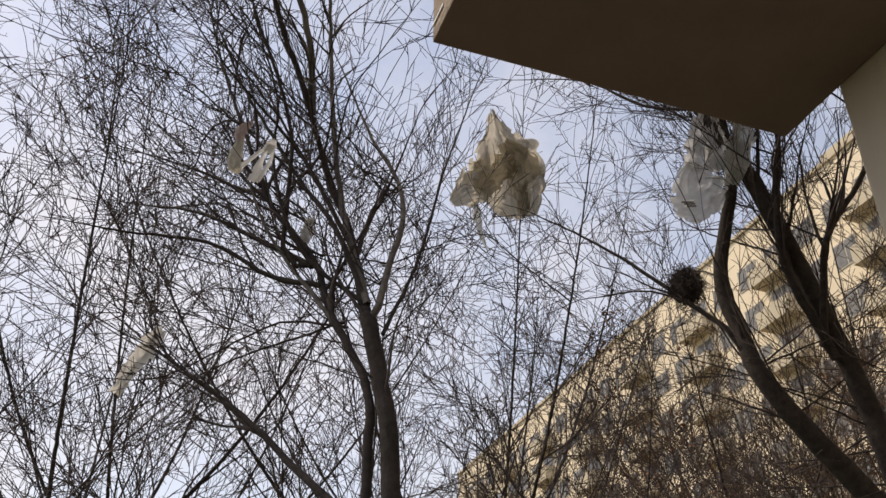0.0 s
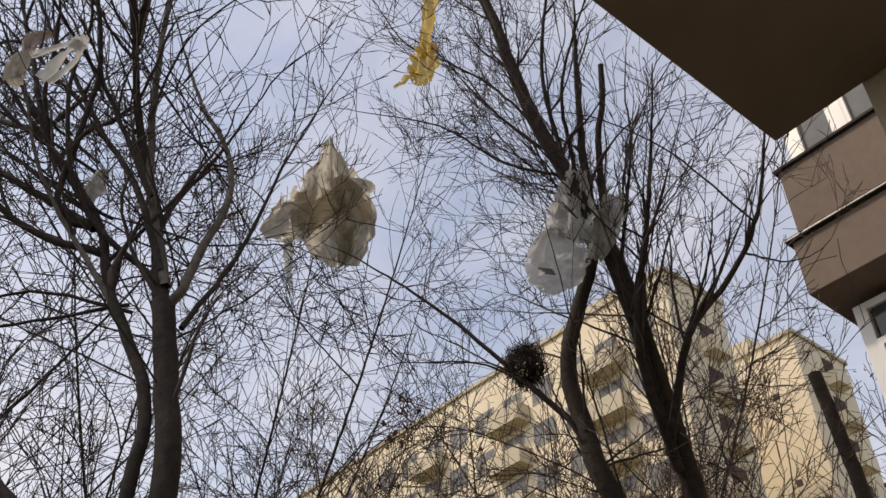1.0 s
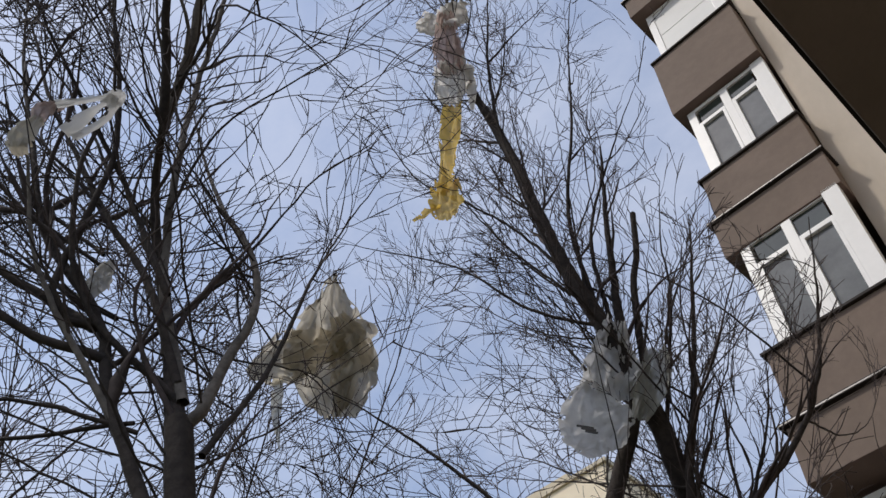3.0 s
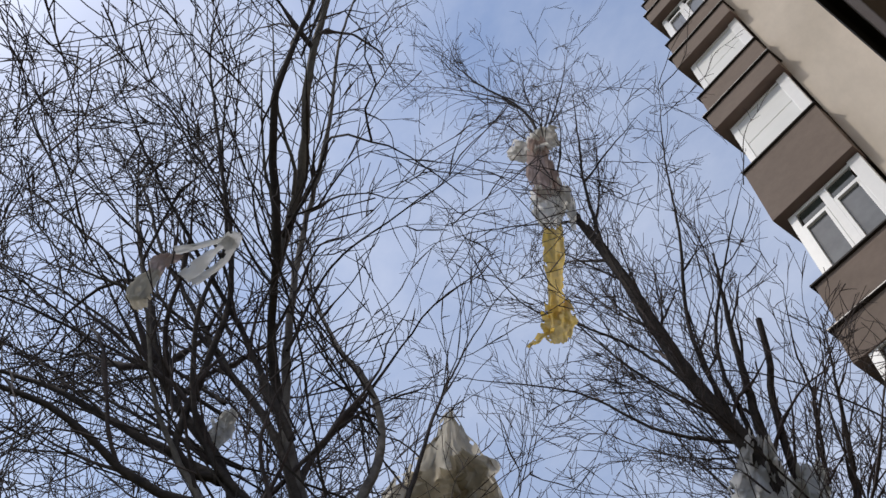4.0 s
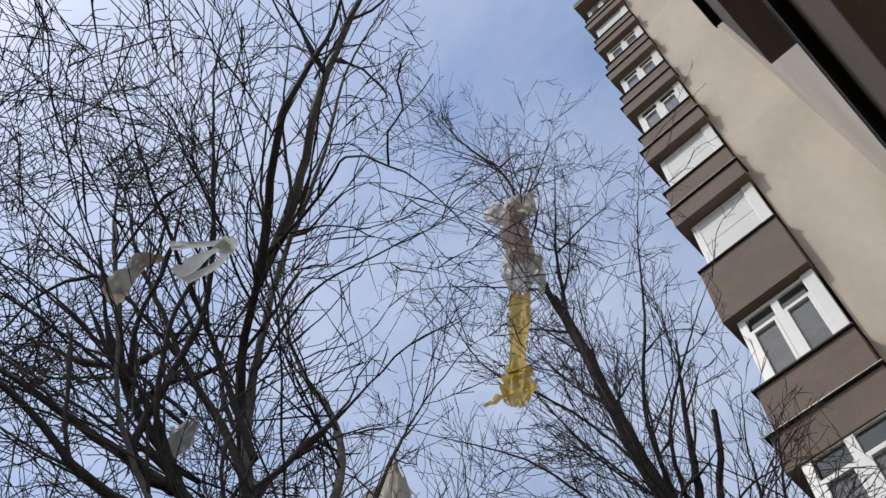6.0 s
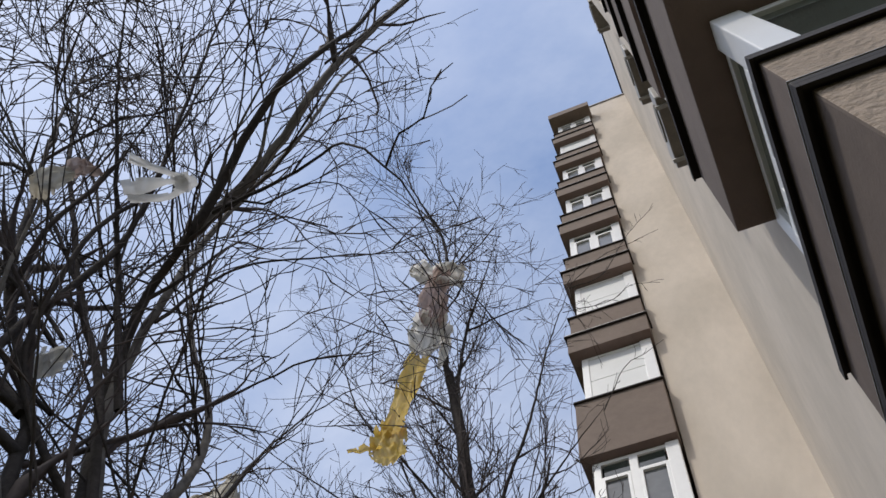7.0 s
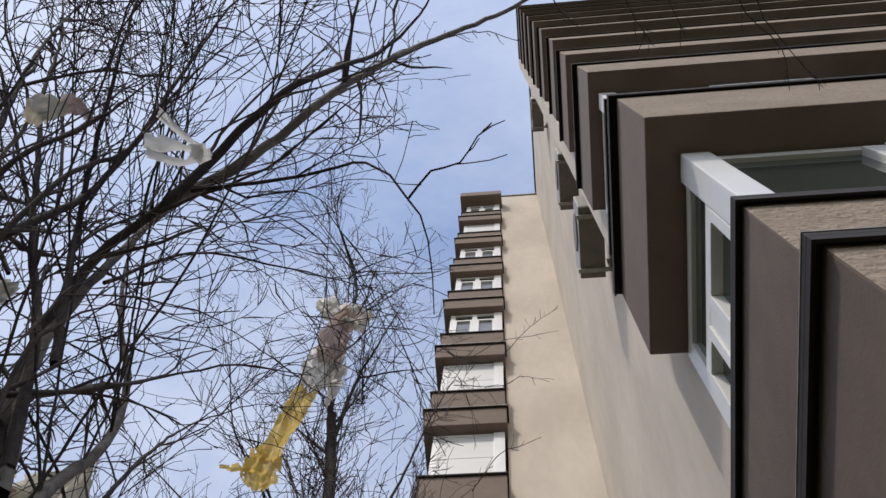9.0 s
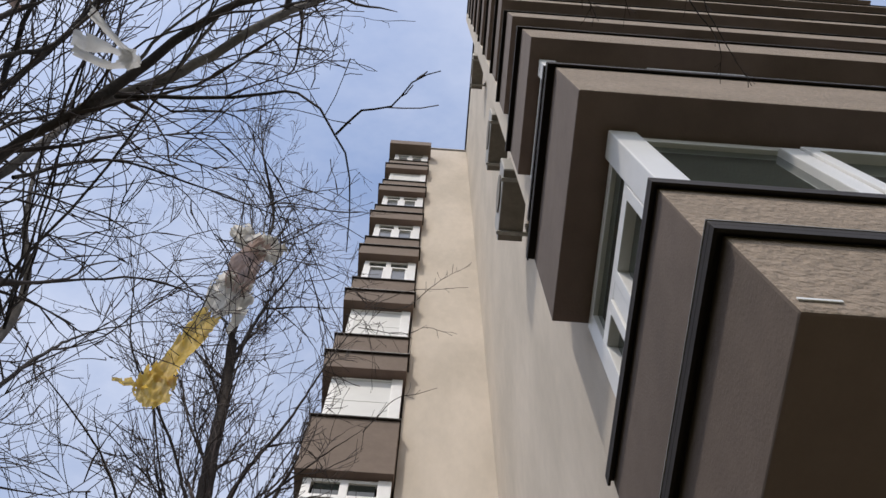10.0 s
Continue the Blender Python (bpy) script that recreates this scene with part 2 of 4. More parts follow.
X_END = 9.4
first = put(near_balcony(near, 0.0, -0.375, 0.741, X_END, 1.024))
first.matrix_parent_inverse = Matrix.Translation(near.location).inverted()
first.location = (-0.006, 0, 3.3)
upper = near_balcony(near, 0.0, -0.824, 0.741, X_END)
upper.matrix_parent_inverse = first.matrix_parent_inverse
upper.location = (0, 0, 3.3 + STOREY)
glazing = empty("balcony_window", near)
glazing.matrix_parent_inverse = first.matrix_parent_inverse
window_unit(glazing, X_END - 1.25, 0.1, 1.16, Y_FRONT - 1.16)
glazing.location = (1.185, 1.165, 4.052)


def set_out(k):
    """Higher balconies stand a little further out and end a little later."""
    deep = 1 + 0.103 * max(0.0, k - 3.3)
    return Matrix.Translation((min(0.17, 0.06 * (k - 1)), Y_FRONT, 0)) @ Matrix.Diagonal((1, deep, 1, 1)) @ Matrix.Translation((0, -Y_FRONT, 0))


for k in range(2, 11):
    copy_thing(upper, set_out(k) @ pose(0, 0, 3.3 + STOREY * k))
for k in range(1, 10):
    copy_thing(glazing, set_out(k) @ pose(1.185, 1.165, 4.052 + STOREY * k))

# ---- far block with the tower of narrow balcony ends ----
far = tagged(empty("apartment_building", at=(0.3, Y_GABLE, 0)), "beige blank gable of an apartment block with stacked brown balconies", "apartment building")
FAR_INV = Matrix.Translation(far.location).inverted()


def fpart(name, bm, mat, label=""):
    o = part(name, bm, mat, far, label)
    o.matrix_parent_inverse = FAR_INV
    return o


fpart("wall", box((0.30, Y_GABLE, -0.3), (X_SIDE + 0.4, 18.0, ROOF), 0.01), BEIGE)
fpart("roof", box((0.27, Y_GABLE - 0.05, ROOF), (X_SIDE + 0.4, 18.0, ROOF + 0.08), 0.008), FLASH_EDGE, "pale metal coping on the flat roof")
TX0, TX1, TY = -0.885, 0.285, 6.385
DEEP = 11.0


def tower_balcony(flat):
    b = empty("balcony", far)
    b.matrix_parent_inverse = FAR_INV
    if flat:
        bm = box((TX0 - 0.02, TY, -1.30), (TX1, DEEP, -0.014), 0.006)
        for f in bm.faces:
            if f.normal.z < -0.5:
                f.material_index = 1
        part("parapet", bm, [BROWN_FAR, SOFFIT], b)
    else:
        part("parapet", box((TX0, TY, -0.75), (TX1, DEEP, -0.014), 0.006), BROWN_FAR, b)
        bm = box((TX0 - 0.05, TY - 0.05, -1.30), (TX1 + 0.02, DEEP, -0.79), 0.006)
        for f in bm.faces:
            if f.normal.z < -0.5:
                f.material_index = 1
        part("band", bm, [BROWN_FAR, SOFFIT], b)
        part("flashing", box((TX0 - 0.09, TY - 0.09, -0.785), (TX1 + 0.05, DEEP, -0.752), 0.003), FLASH, b)
        # Pale rim strip, the lit edge put in as colour.
        part("flashing_edge", box((TX0 - 0.0915, TY - 0.0915, -0.775), (TX1 + 0.04, TY - 0.091, -0.762)), FLASH_EDGE, b, "pale metal edge coloured as a lit rim")
    part("flashing", box((TX0 - 0.035, TY - 0.035, -0.014), (TX1 + 0.02, DEEP, 0.014), 0.003), FLASH, b)
    return b


def tower_window(panelled):
    """Narrow balcony end: two panes between posts, or white boards. Origin at its foot."""
    w = empty("balcony_window", far)
    w.matrix_parent_inverse = FAR_INV
    x0, x1, y, h = TX0 + 0.10, TX1 - 0.02, TY + 0.11, STOREY - 1.33
    bm = bmesh.new()
    box_into(bm, (x0, y, 0), (x0 + 0.10, y + 0.10, h), 0.005)
    box_into(bm, (x1 - 0.16, y - 0.02, 0), (x1, y + 0.08, h), 0.005)
    box_into(bm, (x0 + 0.10, y, 0), (x1 - 0.16, y + 0.06, 0.07), 0.004)
    box_into(bm, (x0 + 0.10, y, h - 0.06), (x1 - 0.16, y + 0.06, h), 0.004)
    box_into(bm, (x0, y + 0.10, 0), (x0 + 0.06, DEEP, 0.07), 0.004)
    box_into(bm, (x0, y + 0.10, h - 0.06), (x0 + 0.06, DEEP, h), 0.004)
    part("window_frame", bm, PVC, w)
    a, c = x0 + 0.10, x1 - 0.16
    mid = (a + c) / 2
    if panelled:
        for p, q in ((0.07, h * 0.5), (h * 0.5 + 0.012, h - 0.06)):
            part("panel", box((a, y + 0.012, p), (c, y + 0.05, q), 0.004), PANEL, w)
    else:
        zt = h * 0.72
        bm = bmesh.new()
        box_into(bm, (mid - 0.05, y - 0.01, 0.07), (mid + 0.05, y + 0.06, h - 0.06), 0.005)
        for p, q in ((a, mid - 0.05), (mid + 0.05, c)):
            box_into(bm, (p, y - 0.01, zt), (q, y + 0.06, zt + 0.06), 0.004)
            box_into(bm, (p, y - 0.015, 0.07), (p + 0.04, y + 0.055, zt), 0.004)
            box_into(bm, (q - 0.04, y - 0.015, 0.07), (q, y + 0.055, zt), 0.004)
        part("sash", bm, PVC, w)
        for p, q in ((a + 0.03, mid - 0.04), (mid + 0.04, c - 0.03)):
            part("pane", box((p, y + 0.025, 0.06), (q, y + 0.032, zt + 0.01)), GLASS_FAR, w)
            part("pane", box((p, y + 0.027, zt + 0.05), (q, y + 0.034, h - 0.05)), GLASS, w)
    part("pane", box((x0 + 0.025, y + 0.09, 0.06), (x0 + 0.033, DEEP, h - 0.05)), GLASS, w)
    return w


P1 = 6.96
flat_one, lipped = tower_balcony(True), tower_balcony(False)
glazed, boarded = tower_window(False), tower_window(True)
for k in range(0, 9):
    z = P1 + STOREY * k + (0.06 if k == 0 else 0)
    src = flat_one if k == 2 else lipped
    if k in (2, 0):
        src.location = (0, 0 if k else -0.14, z)
    else:
        copy_thing(src, pose(0, 0, z))
    win = boarded if k in (2, 3, 7) else glazed
    if k == 2 or k == 0:
        win.location = (0, 0 if k else -0.14, z + 0.014)
    else:
        copy_thing(win, pose(0, 0, z + 0.014))
copy_thing(lipped, pose(0, 0, P1 - STOREY))
copy_thing(glazed, pose(0, 0, P1 - STOREY + 0.014))
fpart("balcony_roof", box((TX0 - 0.1, TY - 0.25, P1 + STOREY * 9 - 1.29), (TX1 + 0.06, DEEP, P1 + STOREY * 9 - 0.75), 0.01), BROWN_FAR)


# ---- distant yellow blocks ----
def distant_block(label, x0, x1, y0, y1, height, facade_cols, gable_cols):
    """Facade looks along -y, the sunlit gable along +x."""
    t = tagged(empty("apartment_building", at=((x0 + x1) / 2, (y0 + y1) / 2, 0)), label, "apartment building")
    inv = Matrix.Translation(t.location).inverted()

    def p(name, bm, mat):
        o = part(name, bm, mat, t)
        o.matrix_parent_inverse = inv
        return o
    p("wall", box((x0, y0, -0.3), (x1, y1, height)), YELLOW)
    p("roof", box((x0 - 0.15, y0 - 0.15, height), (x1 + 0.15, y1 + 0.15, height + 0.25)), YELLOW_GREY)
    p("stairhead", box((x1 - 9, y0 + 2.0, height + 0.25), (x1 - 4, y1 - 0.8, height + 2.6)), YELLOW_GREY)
    win = bal = pane = None
    n_st = int(height / STOREY)
    for c in range(facade_cols):
        x = x1 - 2.0 - 2.55 * c
        if x - 2 < x0:
            break
        for s in range(1, n_st):
            z = s * STOREY + 0.9
            if c % 3 == 1:
                if bal is None:
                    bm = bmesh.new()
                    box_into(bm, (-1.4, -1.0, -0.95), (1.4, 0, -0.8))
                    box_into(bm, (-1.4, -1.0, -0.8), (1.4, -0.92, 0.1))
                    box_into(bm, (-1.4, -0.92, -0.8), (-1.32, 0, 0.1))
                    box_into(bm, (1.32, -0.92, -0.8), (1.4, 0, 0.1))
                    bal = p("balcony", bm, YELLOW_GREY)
                    bal.matrix_basis = pose(x, y0 - 0.004, z)
                else:
                    o = share("balcony", bal, t, pose(x, y0 - 0.004, z))
                    o.matrix_parent_inverse = inv
            if win is None:
                win = p("window", box((-0.86, -0.05, -0.05), (0.86, 0.05, 1.45), 0.01), FAR_FRAME)
                win.matrix_basis = pose(x, y0, z)
                pane = part("pane", box((-0.36, -0.02, 0), (0.36, 0.02, 1.32)), DARK_WIN, win)
                pane.matrix_basis = pose(-0.41, -0.045, 0.04)
                share("pane", pane, win, pose(0.41, -0.045, 0.04))
            else:
                o = share("window", win, t, pose(x, y0, z))
                o.matrix_parent_inverse = inv
                for dx in (-0.41, 0.41):
                    share("pane", pane, o, pose(dx, -0.045, 0.04))
    if not facade_cols:
        for dx in (2.0, 6.2, 9.4):
            for s in range(2, n_st, 2):
                o = p("vent", box((-0.2, -0.03, -0.2), (0.2, 0.05, 0.2), 0.01), LOGGIA)
                o.matrix_basis = pose(x1 - dx, y0, s * STOREY + 1.9)
    for c in range(gable_cols):
        y = y0 + (y1 - y0) * (c + 0.6) / gable_cols
        for s in range(1, n_st):
            z = s * STOREY + 0.6
            o = p("loggia", box((0.0045, -0.75, -0.5), (0.75, 0.75, 0.35)), YELLOW)
            o.matrix_basis = pose(x1, y, z)
            # No glazing: a solid dark block stands in for the loggia opening's shade.
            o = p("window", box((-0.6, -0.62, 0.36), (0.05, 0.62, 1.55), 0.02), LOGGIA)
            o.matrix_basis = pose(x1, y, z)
    return t


distant_block("long sunlit yellow apartment block with rows of windows", -85, -20.6, 33.4, 38.4, 32.0, 24, 1)
distant_block("sunlit yellow apartment block with small loggias", -32, -20.4, 45.2, 51.0, 33.0, 0, 1)

# ---- outdoor units on the side wall ----
def outdoor_unit(y, z, label):
    u = tagged(empty("air_conditioner", at=(X_SIDE, y, z)), label, "air conditioner", "outdoor units on the side wall")
    part("casing", box((-0.34, -0.38, 0.0), (-0.08, 0.38, 0.55), 0.015), AC_WHITE, u)
    part("base", box((-0.335, -0.37, -0.02), (-0.085, 0.37, -0.001), 0.004), AC_DARK, u)
    bm = bmesh.new()
    bmesh.ops.create_cone(bm, segments=28, radius1=0.2, radius2=0.2, depth=0.015, cap_ends=True,
                          matrix=Matrix.Translation((-0.349, -0.05, 0.28)) @ Matrix.Rotation(radians(90), 4, 'Y'))
    part("fan_grille", bm, AC_DARK, u)
    for dy in (-0.28, 0.28):
        bm = bmesh.new()
        box_into(bm, (-0.36, dy - 0.02, -0.06), (0.0, dy + 0.02, -0.022), 0.003)
        box_into(bm, (-0.035, dy - 0.02, -0.021), (0.0, dy + 0.02, 0.3), 0.003)
        part("bracket", bm, STEEL, u)
    bm = bmesh.new()
    bmesh.ops.create_cone(bm, segments=10, radius1=0.022, radius2=0.022, depth=0.7, cap_ends=True, matrix=Matrix.Translation((-0.03, -0.33, -0.2)))
    part("hose", bm, PVC, u)
    return u


outdoor_unit(2.88, 10.7, "grey outdoor air conditioning unit on steel brackets")
outdoor_unit(2.78, 13.6, "grey outdoor air conditioning unit on steel brackets")
outdoor_unit(2.85, 22.6, "grey outdoor air conditioning unit on steel brackets")

# ---- trees ----
BARK = material("dark_bark", (0.036, 0.028, 0.024), 0.9, 0.35, 30, bump=0.004, bump_scale=70, second=(0.074, 0.057, 0.048), stain=0.3)
BARK_PALE = material("pale_bark", (0.13, 0.11, 0.095), 0.9, 0.3, 26, bump=0.004, bump_scale=60, second=(0.26, 0.23, 0.20), stain=0.35)
TWIG = material("twig_bark", (0.048, 0.037, 0.035), 0.85, 0.3, 20, second=(0.11, 0.082, 0.074))
TWIG_WARM = material("reddish_twig_bark", (0.105, 0.062, 0.038), 0.85, 0.35, 3, second=(0.17, 0.105, 0.062))
DRY_LEAF = material("withered_leaf", (0.20, 0.085, 0.04), 0.8, 0.4, 25, second=(0.33, 0.17, 0.08))
rng = np.random.default_rng(7)


def smooth_line(points, step=0.05, wobble=0.0016):
    """Catmull-Rom through the points, in even steps, with a little unevenness."""
    p = np.array(points, float)
    p = np.vstack([2 * p[0] - p[1], p, 2 * p[-1] - p[-2]])
    out = []
    for i in range(1, len(p) - 2):
        n = max(2, int(np.linalg.norm(p[i + 1] - p[i]) / step))
        for k in range(n):
            u = k / n
            out.append(0.5 * (2 * p[i] + (p[i + 1] - p[i - 1]) * u + (2 * p[i - 1] - 5 * p[i] + 4 * p[i + 1] - p[i + 2]) * u * u
                              + (3 * p[i] - p[i - 1] - 3 * p[i + 1] + p[i + 2]) * u ** 3))
    out.append(p[-2])
    out = np.array(out)
    out[1:-1] += rng.normal(0, wobble, (len(out) - 2, 3))
    return out


class Tubes:
    """Collects tapered tubes into one mesh."""

    def __init__(self):
        self.verts, self.faces, self.count = [], [], 0

    def add(self, line, r0, r1, sides, knots=0.0):
        line = np.asarray(line)
        n = len(line)
        if n < 2:
            return
        tan = np.gradient(line, axis=0)
        tan /= np.maximum(np.linalg.norm(tan, axis=1), 1e-9)[:, None]
        ref = np.array((0.31, 0.52, 0.79)) if abs(tan[0] @ np.array((0.31, 0.52, 0.79))) < 0.9 else np.array((1.0, 0, 0))
        a = np.cross(tan, ref)
        a /= np.maximum(np.linalg.norm(a, axis=1), 1e-9)[:, None]
        b = np.cross(tan, a)
        rad = np.linspace(r0, r1, n)
        if knots:
            rad = rad * np.where(rng.uniform(0, 1, n) < knots, rng.uniform(1.3, 2.0, n), 1.0)
        ang = np.arange(sides) * 2 * np.pi / sides
        ring = line[:, None] + rad[:, None, None] * (np.cos(ang)[None, :, None] * a[:, None] + np.sin(ang)[None, :, None] * b[:, None])
        self.verts.append(ring.reshape(-1, 3))
        base = self.count
        i = np.arange(n - 1)[:, None] * sides + base
        j = np.arange(sides)[None, :]
        k = (j + 1) % sides
        self.faces.append(np.stack([i + j, i + k, i + sides + k, i + sides + j], -1).reshape(-1, 4))
        self.count += n * sides

    def build(self, name, mat, parent, label="", kind=""):
        v, f = np.vstack(self.verts), np.vstack(self.faces)
        me = bpy.data.meshes.new(name)
        me.vertices.add(len(v))
        me.vertices.foreach_set("co", v.astype(np.float32).ravel())
        me.loops.add(f.size)
        me.loops.foreach_set("vertex_index", f.astype(np.int32).ravel())
        me.polygons.add(len(f))
        me.polygons.foreach_set("loop_start", np.arange(0, f.size, 4, dtype=np.int32))
        me.update(calc_edges=True)
        me.validate()
        me.polygons.foreach_set("use_smooth", np.ones(len(me.polygons), dtype=bool))
        me.materials.append(mat)
        ob = new(name, me)
        ob.parent = parent
        if parent:
            ob.matrix_parent_inverse = Matrix.Translation(parent.location).inverted()
        return tagged(ob, label, kind=kind)


def clear_of_house(p):
    """Twigs keep out of the buildings and out of the way at head height."""
    if p[0] > 0.86 and p[1] > 0.8:
        return False
    if p[0] > -1.1 and p[1] > 6.15:
        return False
    if p[2] < 2.55 and p[0] > -0.3 and p[1] < 2.2:
        return False
    if p[0] > 0.55 and p[2] < 4.2:
        return False
    if p[0] > -0.1 and p[1] < 1.6 and p[2] < 2.95:
        return False
    return True


SNAGS = ((-0.22, 2.62, 3.74, 0.20), (-1.15, 2.08, 4.40, 0.32), (-0.36, 2.0, 5.88, 0.19), (-0.38, 1.98, 6.25, 0.15), (-0.45, 2.12, 5.2, 0.12), (-0.44, 2.08, 4.85, 0.14), (-0.02, 0.76, 3.28, 0.10), (-0.36, 0.70, 3.5, 0.10))


def off_snags(p):
    """The flapping plastic has broken off the fine twigs round it."""
    return all((p[0] - x) ** 2 + (p[1] - y) ** 2 + (p[2] - z) ** 2 > r * r for x, y, z, r in SNAGS)


def clear_left(p):
    return clear_of_house(p) and off_snags(p) and p[0] < 0.34 + 0.25 * max(0.0, p[2] - 4.6)


def clear_right(p):
    return clear_of_house(p) and off_snags(p) and p[0] < 0.30 + 0.30 * min(1.0, max(0.0, 5.0 - p[2]))


def grow(tubes, line, r0, r1, level, density, length, rise, spread, keep=clear_of_house, fine=0.0011):
    """Side shoots along a line; each bears finer ones."""
    seg = np.linalg.norm(np.diff(line, axis=0), axis=1)
    total = seg.sum()
    count = rng.poisson(density * total)
    cum = np.r_[0, np.cumsum(seg)]
    for _ in range(count):
        u = rng.uniform(0.12, 1.0) ** 0.85
        s = u * total
        i = min(np.searchsorted(cum, s, side='right') - 1, len(line) - 2)
        p = line[i] + (line[i + 1] - line[i]) * ((s - cum[i]) / max(seg[i], 1e-6))
        tan = (line[i + 1] - line[i]) / max(seg[i], 1e-6)
        side = rng.normal(0, 1, 3)
        side -= tan * (side @ tan)
        side /= max(np.linalg.norm(side), 1e-6)
        d = tan * rng.uniform(0.65, 1.25) + side * rng.uniform(0.35, 0.95) * spread + np.array((0, 0, rise * rng.uniform(0.3, 1.2)))
        d /= np.linalg.norm(d)
        ln = length * rng.uniform(0.35, 1.15) * (1.15 - 0.55 * u)
        step = (0.05 if level > 1 else 0.035) * min(2.4, fine / 0.0011)
        n = max(3, int(ln / step))
        pts = [p]
        turn = rng.normal(0, 0.028, 3)
        ok = True
        for k in range(n):
            d = d + rng.normal(0, 0.11 if level > 1 else 0.17, 3) + turn + np.array((0, 0, 0.02 * rise))
            d /= np.linalg.norm(d)
            q = pts[-1] + d * ln / n
            if not keep(q):
                break
            pts.append(q)
        if len(pts) < 3:
            continue
        rr = min(r0 + (r1 - r0) * u, 0.016) * rng.uniform(0.35, 0.6)
        rr = max(rr, fine * 1.25)
        pts = np.array(pts)
        tubes.add(pts, rr, fine, 4 if level > 1 else 3, 0.16 if fine < 0.0015 else 0.0)
        if level > 1:
            grow(tubes, pts, rr, fine, level - 1, density * 1.12, length * 0.45, rise, spread * 1.1, keep, fine)


def tree(label, limbs, level=3, density=7.0, length=0.75, rise=0.35, spread=0.9, bark=BARK, twig=TWIG, keep=clear_of_house, fine=0.0011, thin=0.62, boughs=0, bough_r=0.0105, toward=(0.0, 6.28), bough_length=1.5, low=0, leaves=0):
    """limbs: (name, thickness at foot, at tip, line through these places). The first one is the trunk, which starts at the ground."""
    foot = limbs[0][3][0]
    t = tagged(empty("tree", at=(foot[0], foot[1], 0)), label, "tree")
    twigs = Tubes()
    limbs = list(limbs)
    stems = [np.array(l[3]) for l in limbs if l[0] != "stub" and l[1] > 0.024]
    for b in range(boughs + low):
        stem = smooth_line(stems[rng.integers(len(stems))] if b < boughs else stems[0], 0.1, 0)
        stem = stem[stem[:, 2] > 2.6] if b < boughs else stem[(stem[:, 2] > 1.9) & (stem[:, 2] < 3.5)]
        if not len(stem):
            continue
        p = stem[rng.integers(max(1, int(len(stem) * 0.7)))]
        a = rng.uniform(*toward)
        ln = bough_length * rng.uniform(0.6, 1.2)
        d = np.array((np.cos(a), np.sin(a), rng.uniform(0.3, 1.25) if b < boughs else rng.uniform(0.1, 0.55)))
        d *= ln / np.linalg.norm(d)
        bow = np.array((rng.normal(0, 0.10), rng.normal(0, 0.10), rng.uniform(-0.10, 0.16))) * ln
        line = [p, p + d * 0.33 + bow * 0.8, p + d * 0.68 + bow, p + d]
        if all(keep(q) for q in line):
            limbs.append(("limb", bough_r, 0.0016, [tuple(q) for q in line]))
    for name, r0, r1, pts, *own in limbs:
        line = smooth_line(pts)
        r0, r1 = r0 * thin, r1 * thin * (0.5 if name == "limb" else 1.0)
        tb = Tubes()
        tb.add(line, r0, r1, 9 if r0 > 0.02 else 5)
        if name == "twig":
            grow(twigs, line, r0, r1, 1, 7.0, 0.12, 0.1, 0.8, lambda q: q[1] < 0.96 or q[0] < 1.0, fine)
        tb.build(name, own[0] if own else bark, t)
        upper = line[line[:, 2] > 2.3]
        if name not in ("stub", "twig") and len(upper) > 3:
            grow(twigs, upper, r0, r1, level, density, length, rise, spread, keep, fine)
    if leaves:
        spots = np.vstack(twigs.verts)
        spots = spots[rng.integers(0, len(spots), leaves // 4)]
        spots = np.repeat(spots, 4, 0) + rng.normal(0, 0.05, (len(spots) * 4, 3))
        me, co, quads = bpy.data.meshes.new("dry_leaves"), [], []
        for q in spots:
            a, b = rng.normal(0, 1, (2, 3))
            a *= rng.uniform(0.012, 0.026) / np.linalg.norm(a)
            b *= rng.uniform(0.008, 0.018) / np.linalg.norm(b)
            n = len(co)
            co += [q - a, q + b, q + a, q - b + 0.3 * np.cross(a, b) / 0.02]
            quads += [(n, n + 1, n + 2), (n, n + 2, n + 3)]
        me.from_pydata([tuple(c) for c in co], [], quads)
        me.materials.append(DRY_LEAF)
        ob = new("dry_leaves", me)
        ob.parent = t
        ob.matrix_parent_inverse = Matrix.Translation(t.location).inverted()
        tagged(ob, "withered reddish brown leaves", kind="stuff")
    twigs.build("crown", twig, t, "dense bare twigs", kind="stuff")
    return t


